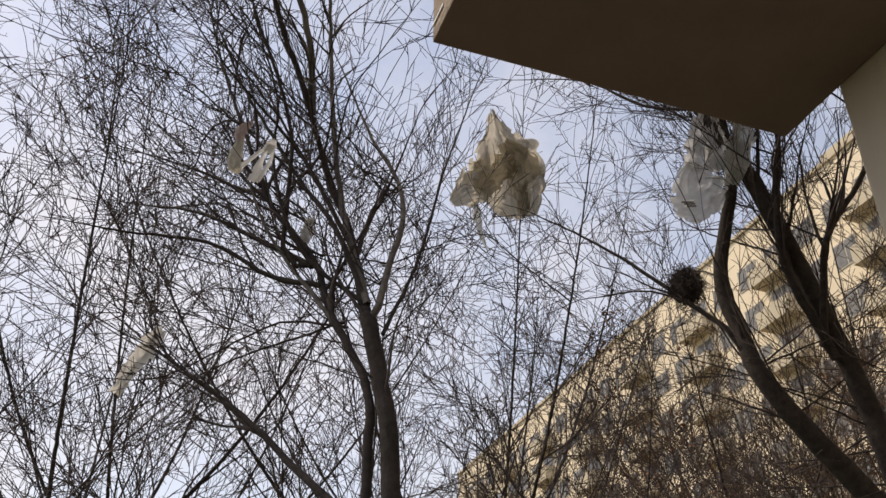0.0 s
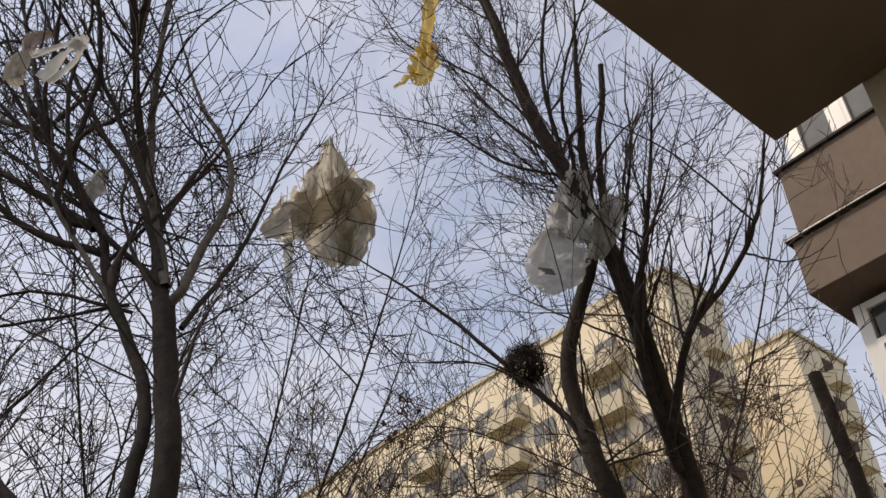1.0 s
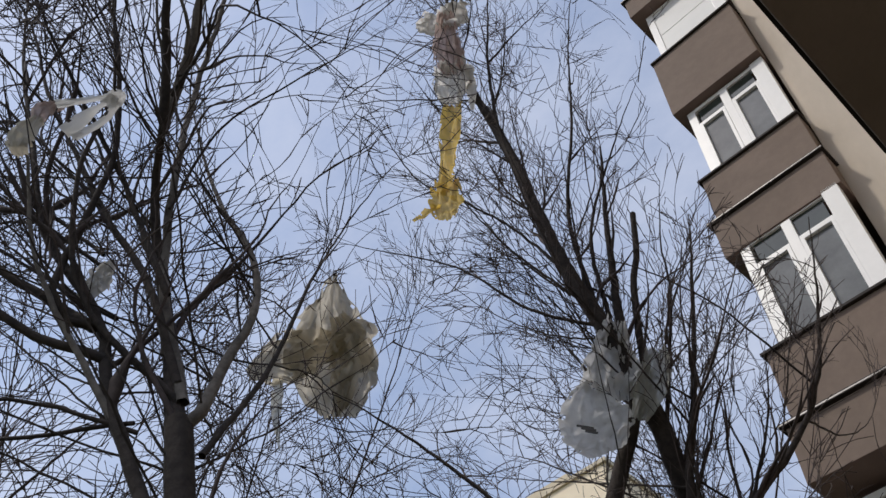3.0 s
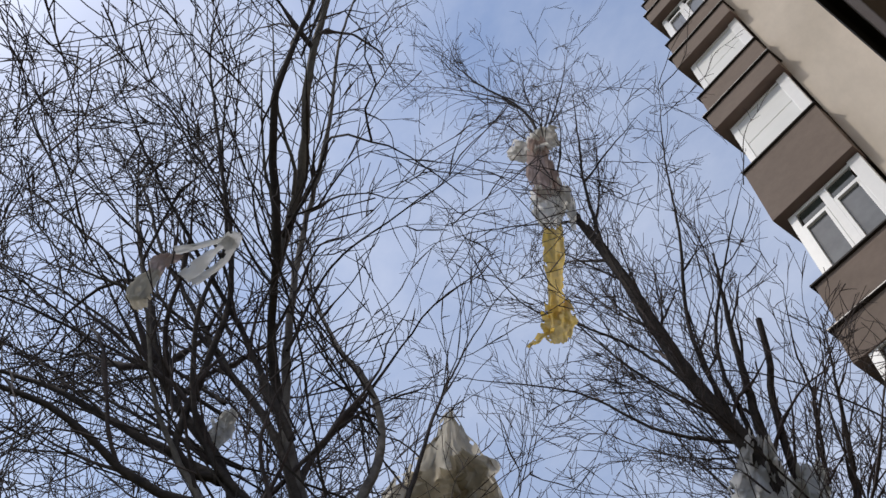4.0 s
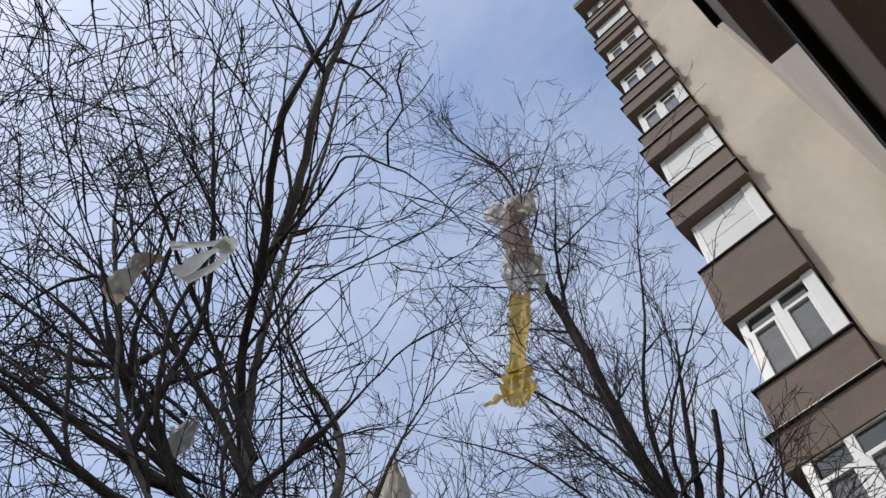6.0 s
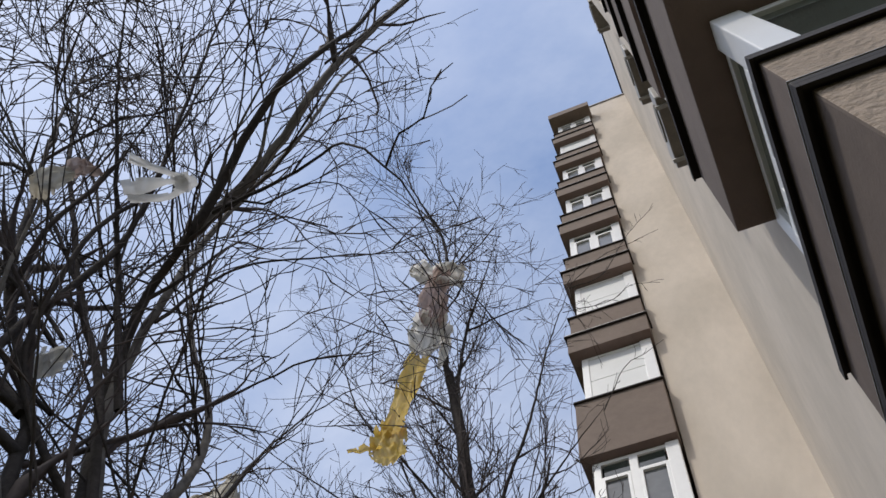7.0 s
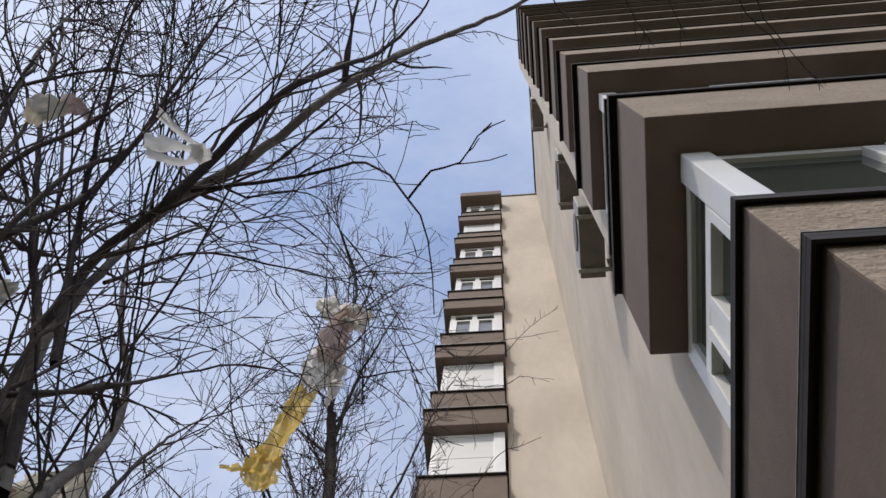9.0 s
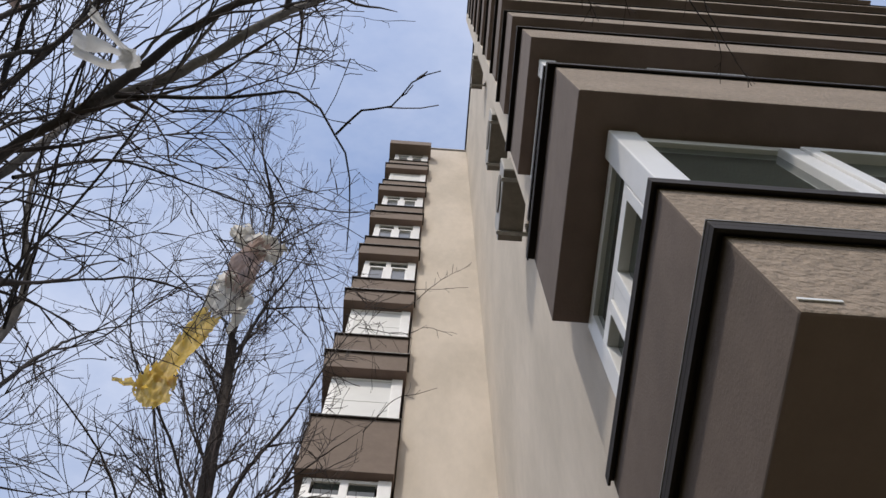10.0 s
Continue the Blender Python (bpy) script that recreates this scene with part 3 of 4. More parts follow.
tree("bare tree with several slender dark stems beside the house", [
    ("trunk", 0.0626, 0.0460, [(-0.145, 1.330, -0.100), (-0.150, 1.325, 1.200), (-0.178, 1.292, 2.350), (-0.212, 1.255, 2.640), (-0.251, 1.209, 2.905)]),
    ("limb", 0.0357, 0.0255, [(-0.251, 1.209, 2.890), (-0.350, 1.180, 3.170), (-0.415, 1.145, 3.380), (-0.405, 1.070, 3.540), (-0.357, 1.005, 3.662), (-0.264, 0.949, 3.710), (-0.200, 0.900, 3.800)]),
    ("limb", 0.0220, 0.0050, [(-0.240, 0.930, 3.740), (-0.186, 0.882, 3.818), (-0.108, 0.805, 3.910), (-0.018, 0.732, 4.000), (0.045, 0.704, 4.057), (0.103, 0.689, 4.183), (0.202, 0.651, 4.393), (0.285, 0.573, 4.535), (0.360, 0.440, 4.700)]),
    ("limb", 0.0230, 0.0090, [(-0.264, 0.949, 3.740), (-0.221, 0.930, 3.839), (-0.148, 0.903, 3.926), (-0.107, 0.878, 3.970), (-0.052, 0.841, 4.027), (0.026, 0.784, 4.100), (0.095, 0.742, 4.242), (0.206, 0.687, 4.467), (0.352, 0.639, 4.707), (0.568, 0.568, 5.028), (0.784, 0.470, 5.220), (1.100, 0.450, 5.300), (1.450, 0.470, 5.280)], BARK_PALE),
    ("limb", 0.0100, 0.0040, [(-0.149, 0.893, 3.900), (-0.109, 0.865, 3.940), (-0.065, 0.806, 3.980), (-0.036, 0.749, 4.030), (0.040, 0.660, 4.160), (0.100, 0.580, 4.320)], BARK_PALE),
    ("limb", 0.0090, 0.0030, [(-0.203, 0.888, 3.840), (-0.173, 0.836, 3.900), (-0.142, 0.788, 3.940), (-0.056, 0.714, 4.020), (0.020, 0.620, 4.200)], BARK_PALE),
    ("limb", 0.0060, 0.0020, [(-0.160, 0.900, 3.800), (-0.084, 0.948, 3.800), (0.006, 0.954, 3.893), (0.055, 0.993, 3.939), (0.100, 1.050, 3.970)]),
    ("limb", 0.0238, 0.0085, [(-0.250, 1.205, 2.950), (-0.390, 1.130, 3.380), (-0.400, 1.060, 3.800), (-0.390, 1.020, 4.150), (-0.220, 0.930, 4.600), (-0.080, 0.820, 5.030), (0.100, 0.780, 5.570)], BARK_PALE),
    ("limb", 0.0480, 0.0070, [(-0.240, 1.225, -0.100), (-0.235, 1.230, 1.400), (-0.230, 1.232, 2.370), (-0.237, 1.222, 2.620), (-0.290, 1.160, 2.790), (-0.350, 1.090, 2.970), (-0.410, 1.030, 3.190), (-0.554, 0.870, 3.487), (-0.668, 0.741, 3.882), (-0.805, 0.586, 4.390), (-0.947, 0.423, 5.050)]),
    ("limb", 0.0173, 0.0058, [(-0.400, 1.040, 3.160), (-0.440, 0.925, 3.209), (-0.401, 0.890, 3.752), (-0.365, 0.686, 4.281), (-0.324, 0.483, 4.769), (-0.230, 0.360, 5.200)]),
    ("limb", 0.0245, 0.0072, [(-0.245, 1.215, 2.890), (-0.226, 1.238, 2.938), (-0.261, 1.281, 3.133), (-0.290, 1.329, 3.315), (-0.320, 1.336, 3.493), (-0.353, 1.300, 3.630), (-0.448, 1.231, 3.842), (-0.525, 1.164, 4.098), (-0.555, 1.047, 4.404)], BARK_PALE),
    ("limb", 0.0187, 0.0050, [(-0.370, 1.065, 3.060), (-0.481, 0.892, 3.127), (-0.547, 0.663, 3.258), (-0.686, 0.359, 3.323), (-0.809, 0.031, 3.397)]),
    ("limb", 0.0144, 0.0043, [(-0.330, 1.110, 2.900), (-0.440, 0.868, 3.274), (-0.431, 0.714, 3.571), (-0.449, 0.548, 3.578), (-0.473, 0.368, 3.701)], BARK_PALE),
    ("limb", 0.0180, 0.0053, [(-0.262, 1.190, 3.000), (-0.362, 1.089, 3.318), (-0.461, 0.977, 3.537), (-0.587, 0.833, 3.865), (-0.706, 0.698, 4.177), (-0.855, 0.528, 4.663), (-1.083, 0.269, 5.216)]),
    ("limb", 0.0080, 0.0030, [(-0.330, 1.060, 3.550), (-0.250, 1.080, 3.850), (-0.100, 1.150, 3.970), (0.050, 1.250, 4.120), (0.170, 1.330, 4.250)]),
    ("limb", 0.0090, 0.0030, [(-0.200, 0.920, 3.780), (0.100, 0.870, 3.570), (0.257, 0.833, 3.426), (0.339, 0.883, 3.325), (0.370, 0.950, 3.290), (0.370, 1.080, 3.280)]),
    ("twig", 0.0040, 0.0015, [(0.339, 0.883, 3.325), (0.380, 0.838, 3.330), (0.430, 0.830, 3.335), (0.465, 0.785, 3.320), (0.512, 0.763, 3.328)]),
    ("limb", 0.0158, 0.0043, [(-0.300, 1.120, 3.250), (-0.406, 0.932, 3.655), (-0.404, 0.675, 3.922), (-0.401, 0.487, 4.146), (-0.395, 0.259, 4.466)]),
    ("limb", 0.0144, 0.0043, [(-0.255, 1.200, 2.950), (-0.406, 0.976, 3.220), (-0.379, 0.843, 3.536), (-0.341, 0.813, 3.853), (-0.310, 0.690, 4.181), (-0.160, 0.490, 4.720)]),
    ("limb", 0.0272, 0.0064, [(-0.160, 1.310, 2.100), (-0.380, 1.060, 2.370), (-0.500, 0.930, 2.540), (-0.610, 0.800, 2.680), (-0.850, 0.530, 2.950), (-1.050, 0.310, 3.190)]),
    ("twig", 0.0050, 0.0020, [(0.700, 0.520, 5.150), (0.740, 0.590, 5.180), (0.810, 0.660, 5.200)]),
    ("twig", 0.0050, 0.0020, [(0.930, 0.480, 5.260), (0.990, 0.600, 5.200), (1.070, 0.740, 5.200)]),
    ("twig", 0.0050, 0.0020, [(1.100, 0.450, 5.300), (1.140, 0.610, 5.200), (1.190, 0.720, 5.200)]),
    ("twig", 0.0060, 0.0020, [(1.360, 0.470, 5.290), (1.400, 0.650, 5.200), (1.530, 0.790, 5.200), (1.560, 0.940, 5.200)]),
    ("twig", 0.0050, 0.0020, [(1.420, 0.470, 5.280), (1.470, 0.680, 5.200), (1.580, 0.820, 5.200), (1.680, 0.940, 5.200)]),
    ("twig", 0.0060, 0.0020, [(0.100, 0.720, 4.120), (0.300, 0.660, 4.600), (0.450, 0.640, 4.950), (0.600, 0.690, 5.200)]),
    ("limb", 0.0130, 0.0030, [(-0.210, 1.256, 2.824), (-0.282, 1.400, 3.204), (-0.375, 1.522, 3.684), (-0.444, 1.671, 4.177), (-0.356, 1.771, 4.527), (-0.244, 1.898, 4.709)]),
    ("limb", 0.0220, 0.0050, [(-0.400, 1.030, 3.150), (-0.473, 0.963, 3.226), (-0.621, 0.794, 3.375), (-0.781, 0.612, 3.535), (-0.924, 0.450, 3.617), (-1.100, 0.250, 3.720)]),
    ("limb", 0.0085, 0.0028, [(-0.382, 1.061, 3.190), (-0.696, 0.836, 3.503), (-1.150, 0.452, 3.969), (-1.483, 0.206, 4.205), (-1.911, -0.148, 4.528)]),
    ("limb", 0.0085, 0.0028, [(-0.423, 1.013, 3.350), (-0.591, 0.766, 3.551), (-0.798, 0.474, 3.768), (-1.048, 0.133, 3.984), (-1.377, -0.297, 4.313)]),
    ("limb", 0.0085, 0.0028, [(-0.443, 0.991, 3.407), (-0.673, 0.805, 3.702), (-1.003, 0.505, 4.136), (-1.400, 0.130, 4.549), (-1.939, -0.406, 5.119)]),
    ("limb", 0.0085, 0.0028, [(-0.480, 0.948, 3.690), (-0.651, 0.792, 4.138), (-0.858, 0.595, 4.564), (-1.049, 0.415, 5.036), (-1.243, 0.233, 5.570)]),
    ("limb", 0.0085, 0.0028, [(-0.306, 1.146, 2.898), (-0.577, 0.952, 2.901), (-0.863, 0.740, 2.877), (-1.186, 0.487, 2.760), (-1.561, 0.174, 2.801)]),
    ("limb", 0.0085, 0.0028, [(-0.298, 1.156, 2.875), (-0.452, 0.943, 2.929), (-0.576, 0.764, 2.846), (-0.731, 0.550, 2.769), (-1.000, 0.206, 2.846)]),
    ("limb", 0.0085, 0.0028, [(-0.491, 0.937, 3.611), (-0.701, 0.679, 3.983), (-1.001, 0.319, 4.485), (-1.359, -0.107, 5.015), (-1.713, -0.528, 5.616)]),
], density=5.6, length=0.85, rise=0.25, spread=1.0, boughs=48, toward=(2.3, 5.2), bough_length=1.6, keep=clear_left, low=4, bough_r=0.0046)

shoots = []
for base, lo_x, hi_x in (((-0.17, 2.89, 3.85), -0.45, 0.05), ((-0.22, 2.68, 4.35), -0.45, 0.05), ((-0.28, 2.53, 4.85), -0.40, 0.12), ((-0.32, 3.40, 2.9), -0.5, 0.15), ((-0.39, 2.12, 6.4), -0.35, 0.22), ((-0.36, 2.36, 5.6), -0.35, 0.3)):
    for _ in range(4):
        d = np.array((rng.uniform(lo_x, hi_x), rng.uniform(-0.35, 0.15), 1.0)) * rng.uniform(0.8, 1.5)
        b0 = np.array(base)
        shoots.append(("limb", 0.010, 0.0018, [tuple(b0), tuple(b0 + d * (0.45, 0.45, 0.3)), tuple(b0 + d * (0.8, 0.8, 0.65)), tuple(b0 + d)]))

tree("bare tree with a leaning trunk and torn bags in its boughs", [
    ("trunk", 0.114, 0.037, [(-0.36, 3.75, -0.1), (-0.36, 3.7, 1.5), (-0.32, 3.45, 2.6), (-0.30, 3.35, 3.02), (-0.16, 2.89, 3.87), (-0.25, 2.60, 4.57), (-0.32, 2.45, 5.24), (-0.37, 2.33, 5.65)]),
    ("limb", 0.026, 0.005, [(-0.37, 2.33, 5.60), (-0.40, 2.20, 6.06), (-0.39, 2.04, 6.75), (-0.54, 1.79, 7.2), (-0.66, 1.58, 7.7)]),
    ("stub", 0.026, 0.021, [(-0.17, 2.88, 3.95), (-0.08, 2.81, 4.42), (-0.02, 2.80, 4.62), (0.02, 2.78, 4.82)]),
    ("limb", 0.088, 0.014, [(-0.34, 3.55, 2.3), (-0.37, 2.99, 2.91), (-0.41, 2.88, 3.25), (-0.40, 2.83, 3.48), (-0.31, 2.84, 3.71), (-0.20, 2.84, 3.95), (-0.16, 2.79, 4.28), (-0.09, 2.73, 4.74), (0.01, 2.67, 5.24)]),
    ("limb", 0.036, 0.006, [(-0.28, 3.25, 3.1), (-0.17, 2.98, 3.49), (-0.04, 2.96, 3.92), (0.08, 2.94, 4.31), (0.20, 2.91, 4.76)]),
    ("limb", 0.032, 0.006, [(-0.28, 3.2, 3.15), (-0.01, 3.08, 3.49), (0.16, 3.15, 3.68), (0.31, 3.19, 3.90), (0.43, 3.19, 4.20), (0.56, 3.17, 4.63)]),
    ("limb", 0.014, 0.007, [(-0.05, 3.07, 3.43), (0.05, 3.09, 3.62), (0.15, 3.10, 3.83), (0.21, 3.09, 4.02)]),
    ("limb", 0.018, 0.006, [(-0.34, 2.38, 5.45), (-0.29, 2.29, 5.99), (-0.22, 2.24, 6.38), (-0.14, 2.18, 6.85)]),
    ("limb", 0.010, 0.004, [(-0.29, 2.29, 5.99), (-0.14, 2.34, 6.16), (0.09, 2.43, 6.42)]),
    ("limb", 0.020, 0.004, [(-0.20, 2.75, 4.15), (-0.20, 2.63, 4.83), (-0.06, 2.58, 5.39), (0.07, 2.51, 6.01), (0.22, 2.47, 6.60)]),
    ("limb", 0.020, 0.004, [(-0.19, 2.8, 4.05), (-0.15, 2.69, 4.71), (0.05, 2.70, 5.21), (0.26, 2.73, 5.63)]),
    ("limb", 0.016, 0.004, [(-0.16, 2.92, 3.8), (0.02, 2.89, 4.35), (0.07, 2.85, 4.64), (0.16, 2.83, 4.96)]),
    ("limb", 0.012, 0.003, [(-0.26, 2.60, 4.55), (-0.40, 2.50, 4.85), (-0.55, 2.35, 5.06), (-0.72, 2.18, 5.29), (-0.89, 1.90, 6.00)]),
    ("limb", 0.014, 0.003, [(-0.20, 2.73, 4.25), (-0.43, 2.58, 4.42), (-0.64, 2.38, 4.70), (-0.92, 2.16, 4.88), (-1.10, 2.02, 5.0)]),
    ("limb", 0.022, 0.005, [(-0.41, 2.88, 3.20), (-0.56, 2.74, 3.43), (-0.75, 2.54, 3.73), (-1.01, 2.30, 4.05), (-1.22, 2.16, 4.25)]),
    ("twig", 0.005, 0.002, [(0.22, 2.47, 6.55), (0.40, 2.54, 6.78), (0.58, 2.54, 7.25), (0.81, 2.57, 7.75)]),
    ("twig", 0.004, 0.002, [(0.22, 2.47, 6.60), (0.41, 2.50, 6.96), (0.62, 2.57, 7.22), (0.79, 2.63, 7.45)]),
    ("twig", 0.004, 0.002, [(0.16, 2.49, 6.3), (0.40, 2.60, 6.51), (0.53, 2.64, 6.73), (0.69, 2.72, 6.82)]),
    ("twig", 0.005, 0.002, [(0.26, 2.73, 5.60), (0.39, 2.73, 5.95), (0.50, 2.77, 6.11), (0.61, 2.80, 6.26)]),
    ("stub", 0.056, 0.046, [(0.17, 3.9, -0.1), (0.14, 3.89, 1.8), (0.09, 3.87, 2.95), (0.068, 3.86, 3.28), (0.045, 3.85, 3.60)]),
] + shoots, density=7.3, length=0.72, rise=0.32, boughs=30, toward=(1.2, 5.4), bough_length=1.4, keep=clear_right, low=24, bough_r=0.008)


def wild_tree(label, x, y, height, stems, twig=TWIG, bark=BARK, lean=(0, 0), level=3, density=4.0, length=1.1, fine=0.002, leaves=0):
    limbs = [("trunk", 0.011 * height, 0.007 * height, [(x, y, -0.1), (x + 0.03, y, height * 0.15), (x + lean[0] * 0.1, y + lean[1] * 0.1, height * 0.32)])]
    top = np.array(limbs[0][3][-1])
    for i in range(stems):
        a = 2 * np.pi * (i + rng.uniform(-0.3, 0.3)) / stems
        out = rng.uniform(0.22, 0.48) * height
        h = height * rng.uniform(0.45, 0.68)
        d = np.array((np.cos(a) * out + lean[0], np.sin(a) * out + lean[1], h))
        start = top - np.array((0, 0, rng.uniform(0, 0.12) * height))
        limbs.append(("limb", 0.0040 * height, 0.0008 * height,
                      [tuple(start), tuple(start + d * np.array((0.45, 0.45, 0.3))), tuple(start + d * np.array((0.75, 0.75, 0.62))), tuple(start + d)]))
    return tree(label, limbs, level, density, length, 0.3, 1.05, bark, twig, fine=fine, boughs=int(height * 2.2), bough_length=height * 0.22, leaves=leaves)


for x, y, h, n in ((-4.6, 3.2, 8.0, 6), (-4.2, 0.2, 8.0, 6), (-5.6, -2.4, 8.5, 6), (-3.4, 5.4, 7.5, 6)):
    wild_tree("slender bare tree with many fine dark twigs", x, y, h, n, density=4.2, length=1.2, fine=0.002)
for x, y, h, w in ((-3.2, 3.6, 5.0, TWIG), (-3.0, 1.9, 4.9, TWIG), (-3.6, -0.6, 5.0, TWIG), (-2.9, 0.5, 4.2, TWIG), (-2.5, 5.0, 4.4, TWIG_WARM), (-4.4, 6.6, 5.4, TWIG_WARM), (-3.1, 5.6, 4.5, TWIG_WARM)):
    wild_tree("low bushy bare tree with tangled twigs", x, y, h, 9, w, density=5.4, length=0.95, fine=0.002, leaves=500 if w is TWIG_WARM else 0)
for x, y, h in ((-7.5, 4.6, 9.5), (-8.5, 0.6, 10.0)):
    wild_tree("bare tree in the yard with a spreading crown", x, y, h, 7, length=1.5, density=2.8, fine=0.003)
for x, y, h in ((-5.6, 8.4, 8.5), (-8.6, 10.5, 9.5), (-11.5, 7.5, 10.0), (-6.8, 14.5, 9.5), (-14.0, 14.0, 11.0), (-10.0, 17.0, 10.5), (-4.6, 10.6, 8.0), (-3.6, 7.6, 6.5)):
    wild_tree("bare tree in the yard with reddish sunlit twigs", x, y, h, 8, TWIG_WARM, length=1.7, density=3.0, fine=0.0035, leaves=300)


# ---- plastic caught in the boughs ----
def plastic(name, colour, clear=0.25):
    m = bpy.data.materials.new(name)
    m.use_nodes = True
    n, l = m.node_tree.nodes, m.node_tree.links
    n.remove(n["Principled BSDF"])
    geo = n.new("ShaderNodeNewGeometry")
    tex = n.new("ShaderNodeTexNoise")
    tex.inputs["Scale"].default_value = 11.0
    tex.inputs["Detail"].default_value = 6
    l.new(geo.outputs["Position"], tex.inputs["Vector"])
    r = n.new("ShaderNodeValToRGB")
    r.color_ramp.elements[0].position, r.color_ramp.elements[1].position = 0.32, 0.66
    r.color_ramp.elements[0].color = (*(c * 0.78 for c in colour), 1)
    r.color_ramp.elements[1].color = (*colour, 1)
    l.new(tex.outputs["Fac"], r.inputs["Fac"])
    d, t, g, tr = (n.new(k) for k in ("ShaderNodeBsdfDiffuse", "ShaderNodeBsdfTranslucent", "ShaderNodeBsdfGlossy", "ShaderNodeBsdfTransparent"))
    g.inputs["Roughness"].default_value = 0.5
    bn = n.new("ShaderNodeTexNoise")
    bn.inputs["Scale"].default_value = 24.0
    bn.inputs["Detail"].default_value = 4
    l.new(geo.outputs["Position"], bn.inputs["Vector"])
    bp = n.new("ShaderNodeBump")
    bp.inputs["Distance"].default_value = 0.004
    l.new(bn.outputs["Fac"], bp.inputs["Height"])
    for sh in (d, t):
        l.new(r.outputs["Color"], sh.inputs["Color"])
        l.new(bp.outputs["Normal"], sh.inputs["Normal"])
    l.new(bp.outputs["Normal"], g.inputs["Normal"])

    def mix(f, a, b):
        x = n.new("ShaderNodeMixShader")
        x.inputs[0].default_value = f
        l.new(a.outputs[0], x.inputs[1])
        l.new(b.outputs[0], x.inputs[2])
        return x
    out = mix(clear, mix(0.02, mix(0.5, d, t), g), tr)
    l.new(out.outputs[0], n["Material Output"].inputs["Surface"])
    return m


BAG_WHITE = plastic("white_plastic", (0.90, 0.86, 0.79), 0.04)
BAG_CARRIER = plastic("thin_white_plastic", (0.82, 0.81, 0.79), 0.07)
BAG_DIRTY = plastic("dirty_plastic", (0.72, 0.66, 0.54), 0.04)
BAG_PINK = plastic("brownish_plastic", (0.62, 0.47, 0.41), 0.05)
BAG_YELLOW = plastic("yellow_plastic", (0.88, 0.62, 0.13), 0.06)
BAG_GREY = plastic("grey_plastic", (0.70, 0.70, 0.65), 0.08)
INK = material("black_print", (0.03, 0.03, 0.03), 0.6, 0.1)


def sheet(name, mat, parent, line, widths, across, folds=0.05, seed=0.0, rows=46, cols=26, ragged=0.25, twist=0.0, label=""):
    """A crumpled film along a line: widths at even steps, spread along the direction across, creased and torn at its rim."""
    mid = smooth_line(line, 0.02, 0)
    u = np.linspace(0, 1, rows)
    s = np.linspace(0, 1, len(mid))
    mid = np.stack([np.interp(u, s, mid[:, k]) for k in range(3)], 1)
    wid = np.interp(u, np.linspace(0, 1, len(widths)), widths)
    across = Vector(across).normalized()
    bm = bmesh.new()
    grid = []
    for i in range(rows):
        tan = Vector(mid[min(i + 1, rows - 1)] - mid[max(i - 1, 0)]).normalized()
        ac = (across - tan * across.dot(tan)).normalized()
        ac = Matrix.Rotation(twist * u[i], 3, tan) @ ac
        nor = tan.cross(ac)
        row = []
        for j in range(cols):
            v = 2 * j / (cols - 1) - 1
            q = Vector((u[i] * 3.1 + seed, v * 2.3, seed * 1.7))
            edge = 1 + ragged * noise.noise(Vector((u[i] * 9 + seed, math.copysign(3, v), 0)))
            crease = noise.noise(q * 1.6) + 0.6 * abs(noise.noise(q * 3.7)) - 0.25 + 0.12 * noise.noise(q * 7.5)
            p = Vector(mid[i]) + ac * (v * wid[i] * edge) + nor * (folds * crease * (0.4 + wid[i] / max(widths))) \
                + tan * (0.4 * folds * noise.noise(q * 2.9 + Vector((5, 0, 0)))) + nor * (folds * 0.7 * (v * v - 0.4))
            row.append(bm.verts.new(p))
        grid.append(row)
    for i in range(rows - 1):
        for j in range(cols - 1):
            v = abs(2 * (j + 0.5) / (cols - 1) - 1)
            if v > 0.8 and noise.noise(Vector((i * 0.31 + seed, j * 0.37, 2.0))) > 0.3:
                continue
            bm.faces.new((grid[i][j], grid[i][j + 1], grid[i + 1][j + 1], grid[i + 1][j]))
    loose = [v for v in bm.verts if not v.link_faces]
    bmesh.ops.delete(bm, geom=loose, context='VERTS')
    for f in bm.faces:
        f.smooth = True
    o = part(name, bm, mat, parent, label)
    o.matrix_parent_inverse = Matrix.Translation(parent.location).inverted()
    return o


def bag(name, label, category, at):
    return tagged(empty(name, at=at), label, category, "plastic caught in the trees")


big = bag("plastic_sheet", "large dirty off-white plastic sheet snagged on thin branches", "plastic sheet", (-1.227, 2.199, 4.483))
ACROSS = (0.66, 0.72, 0.22)
sheet("film", BAG_DIRTY, big, [(-1.057, 2.039, 4.723), (-1.147, 2.119, 4.603), (-1.217, 2.189, 4.493), (-1.267, 2.219, 4.383), (-1.337, 2.299, 4.263)], [0.015, 0.09, 0.20, 0.21, 0.13, 0.05], ACROSS, 0.10, 1.3)
sheet("film", BAG_DIRTY, big, [(-1.177, 2.219, 4.543), (-1.287, 2.099, 4.473), (-1.377, 2.019, 4.413), (-1.457, 1.959, 4.363)], [0.05, 0.10, 0.11, 0.03], (0.3, -0.4, 0.9), 0.06, 4.1)
sheet("film", BAG_DIRTY, big, [(-1.137, 2.139, 4.603), (-1.167, 2.259, 4.493), (-1.217, 2.319, 4.363), (-1.267, 2.329, 4.243)], [0.03, 0.10, 0.10, 0.05], ACROSS, 0.06, 7.7)
sheet("strip", BAG_GREY, big, [(-1.397, 2.059, 4.383), (-1.427, 2.099, 4.283), (-1.437, 2.119, 4.183), (-1.457, 2.169, 4.083)], [0.02, 0.025, 0.015, 0.004], ACROSS, 0.02, 2.2, 26, 7)

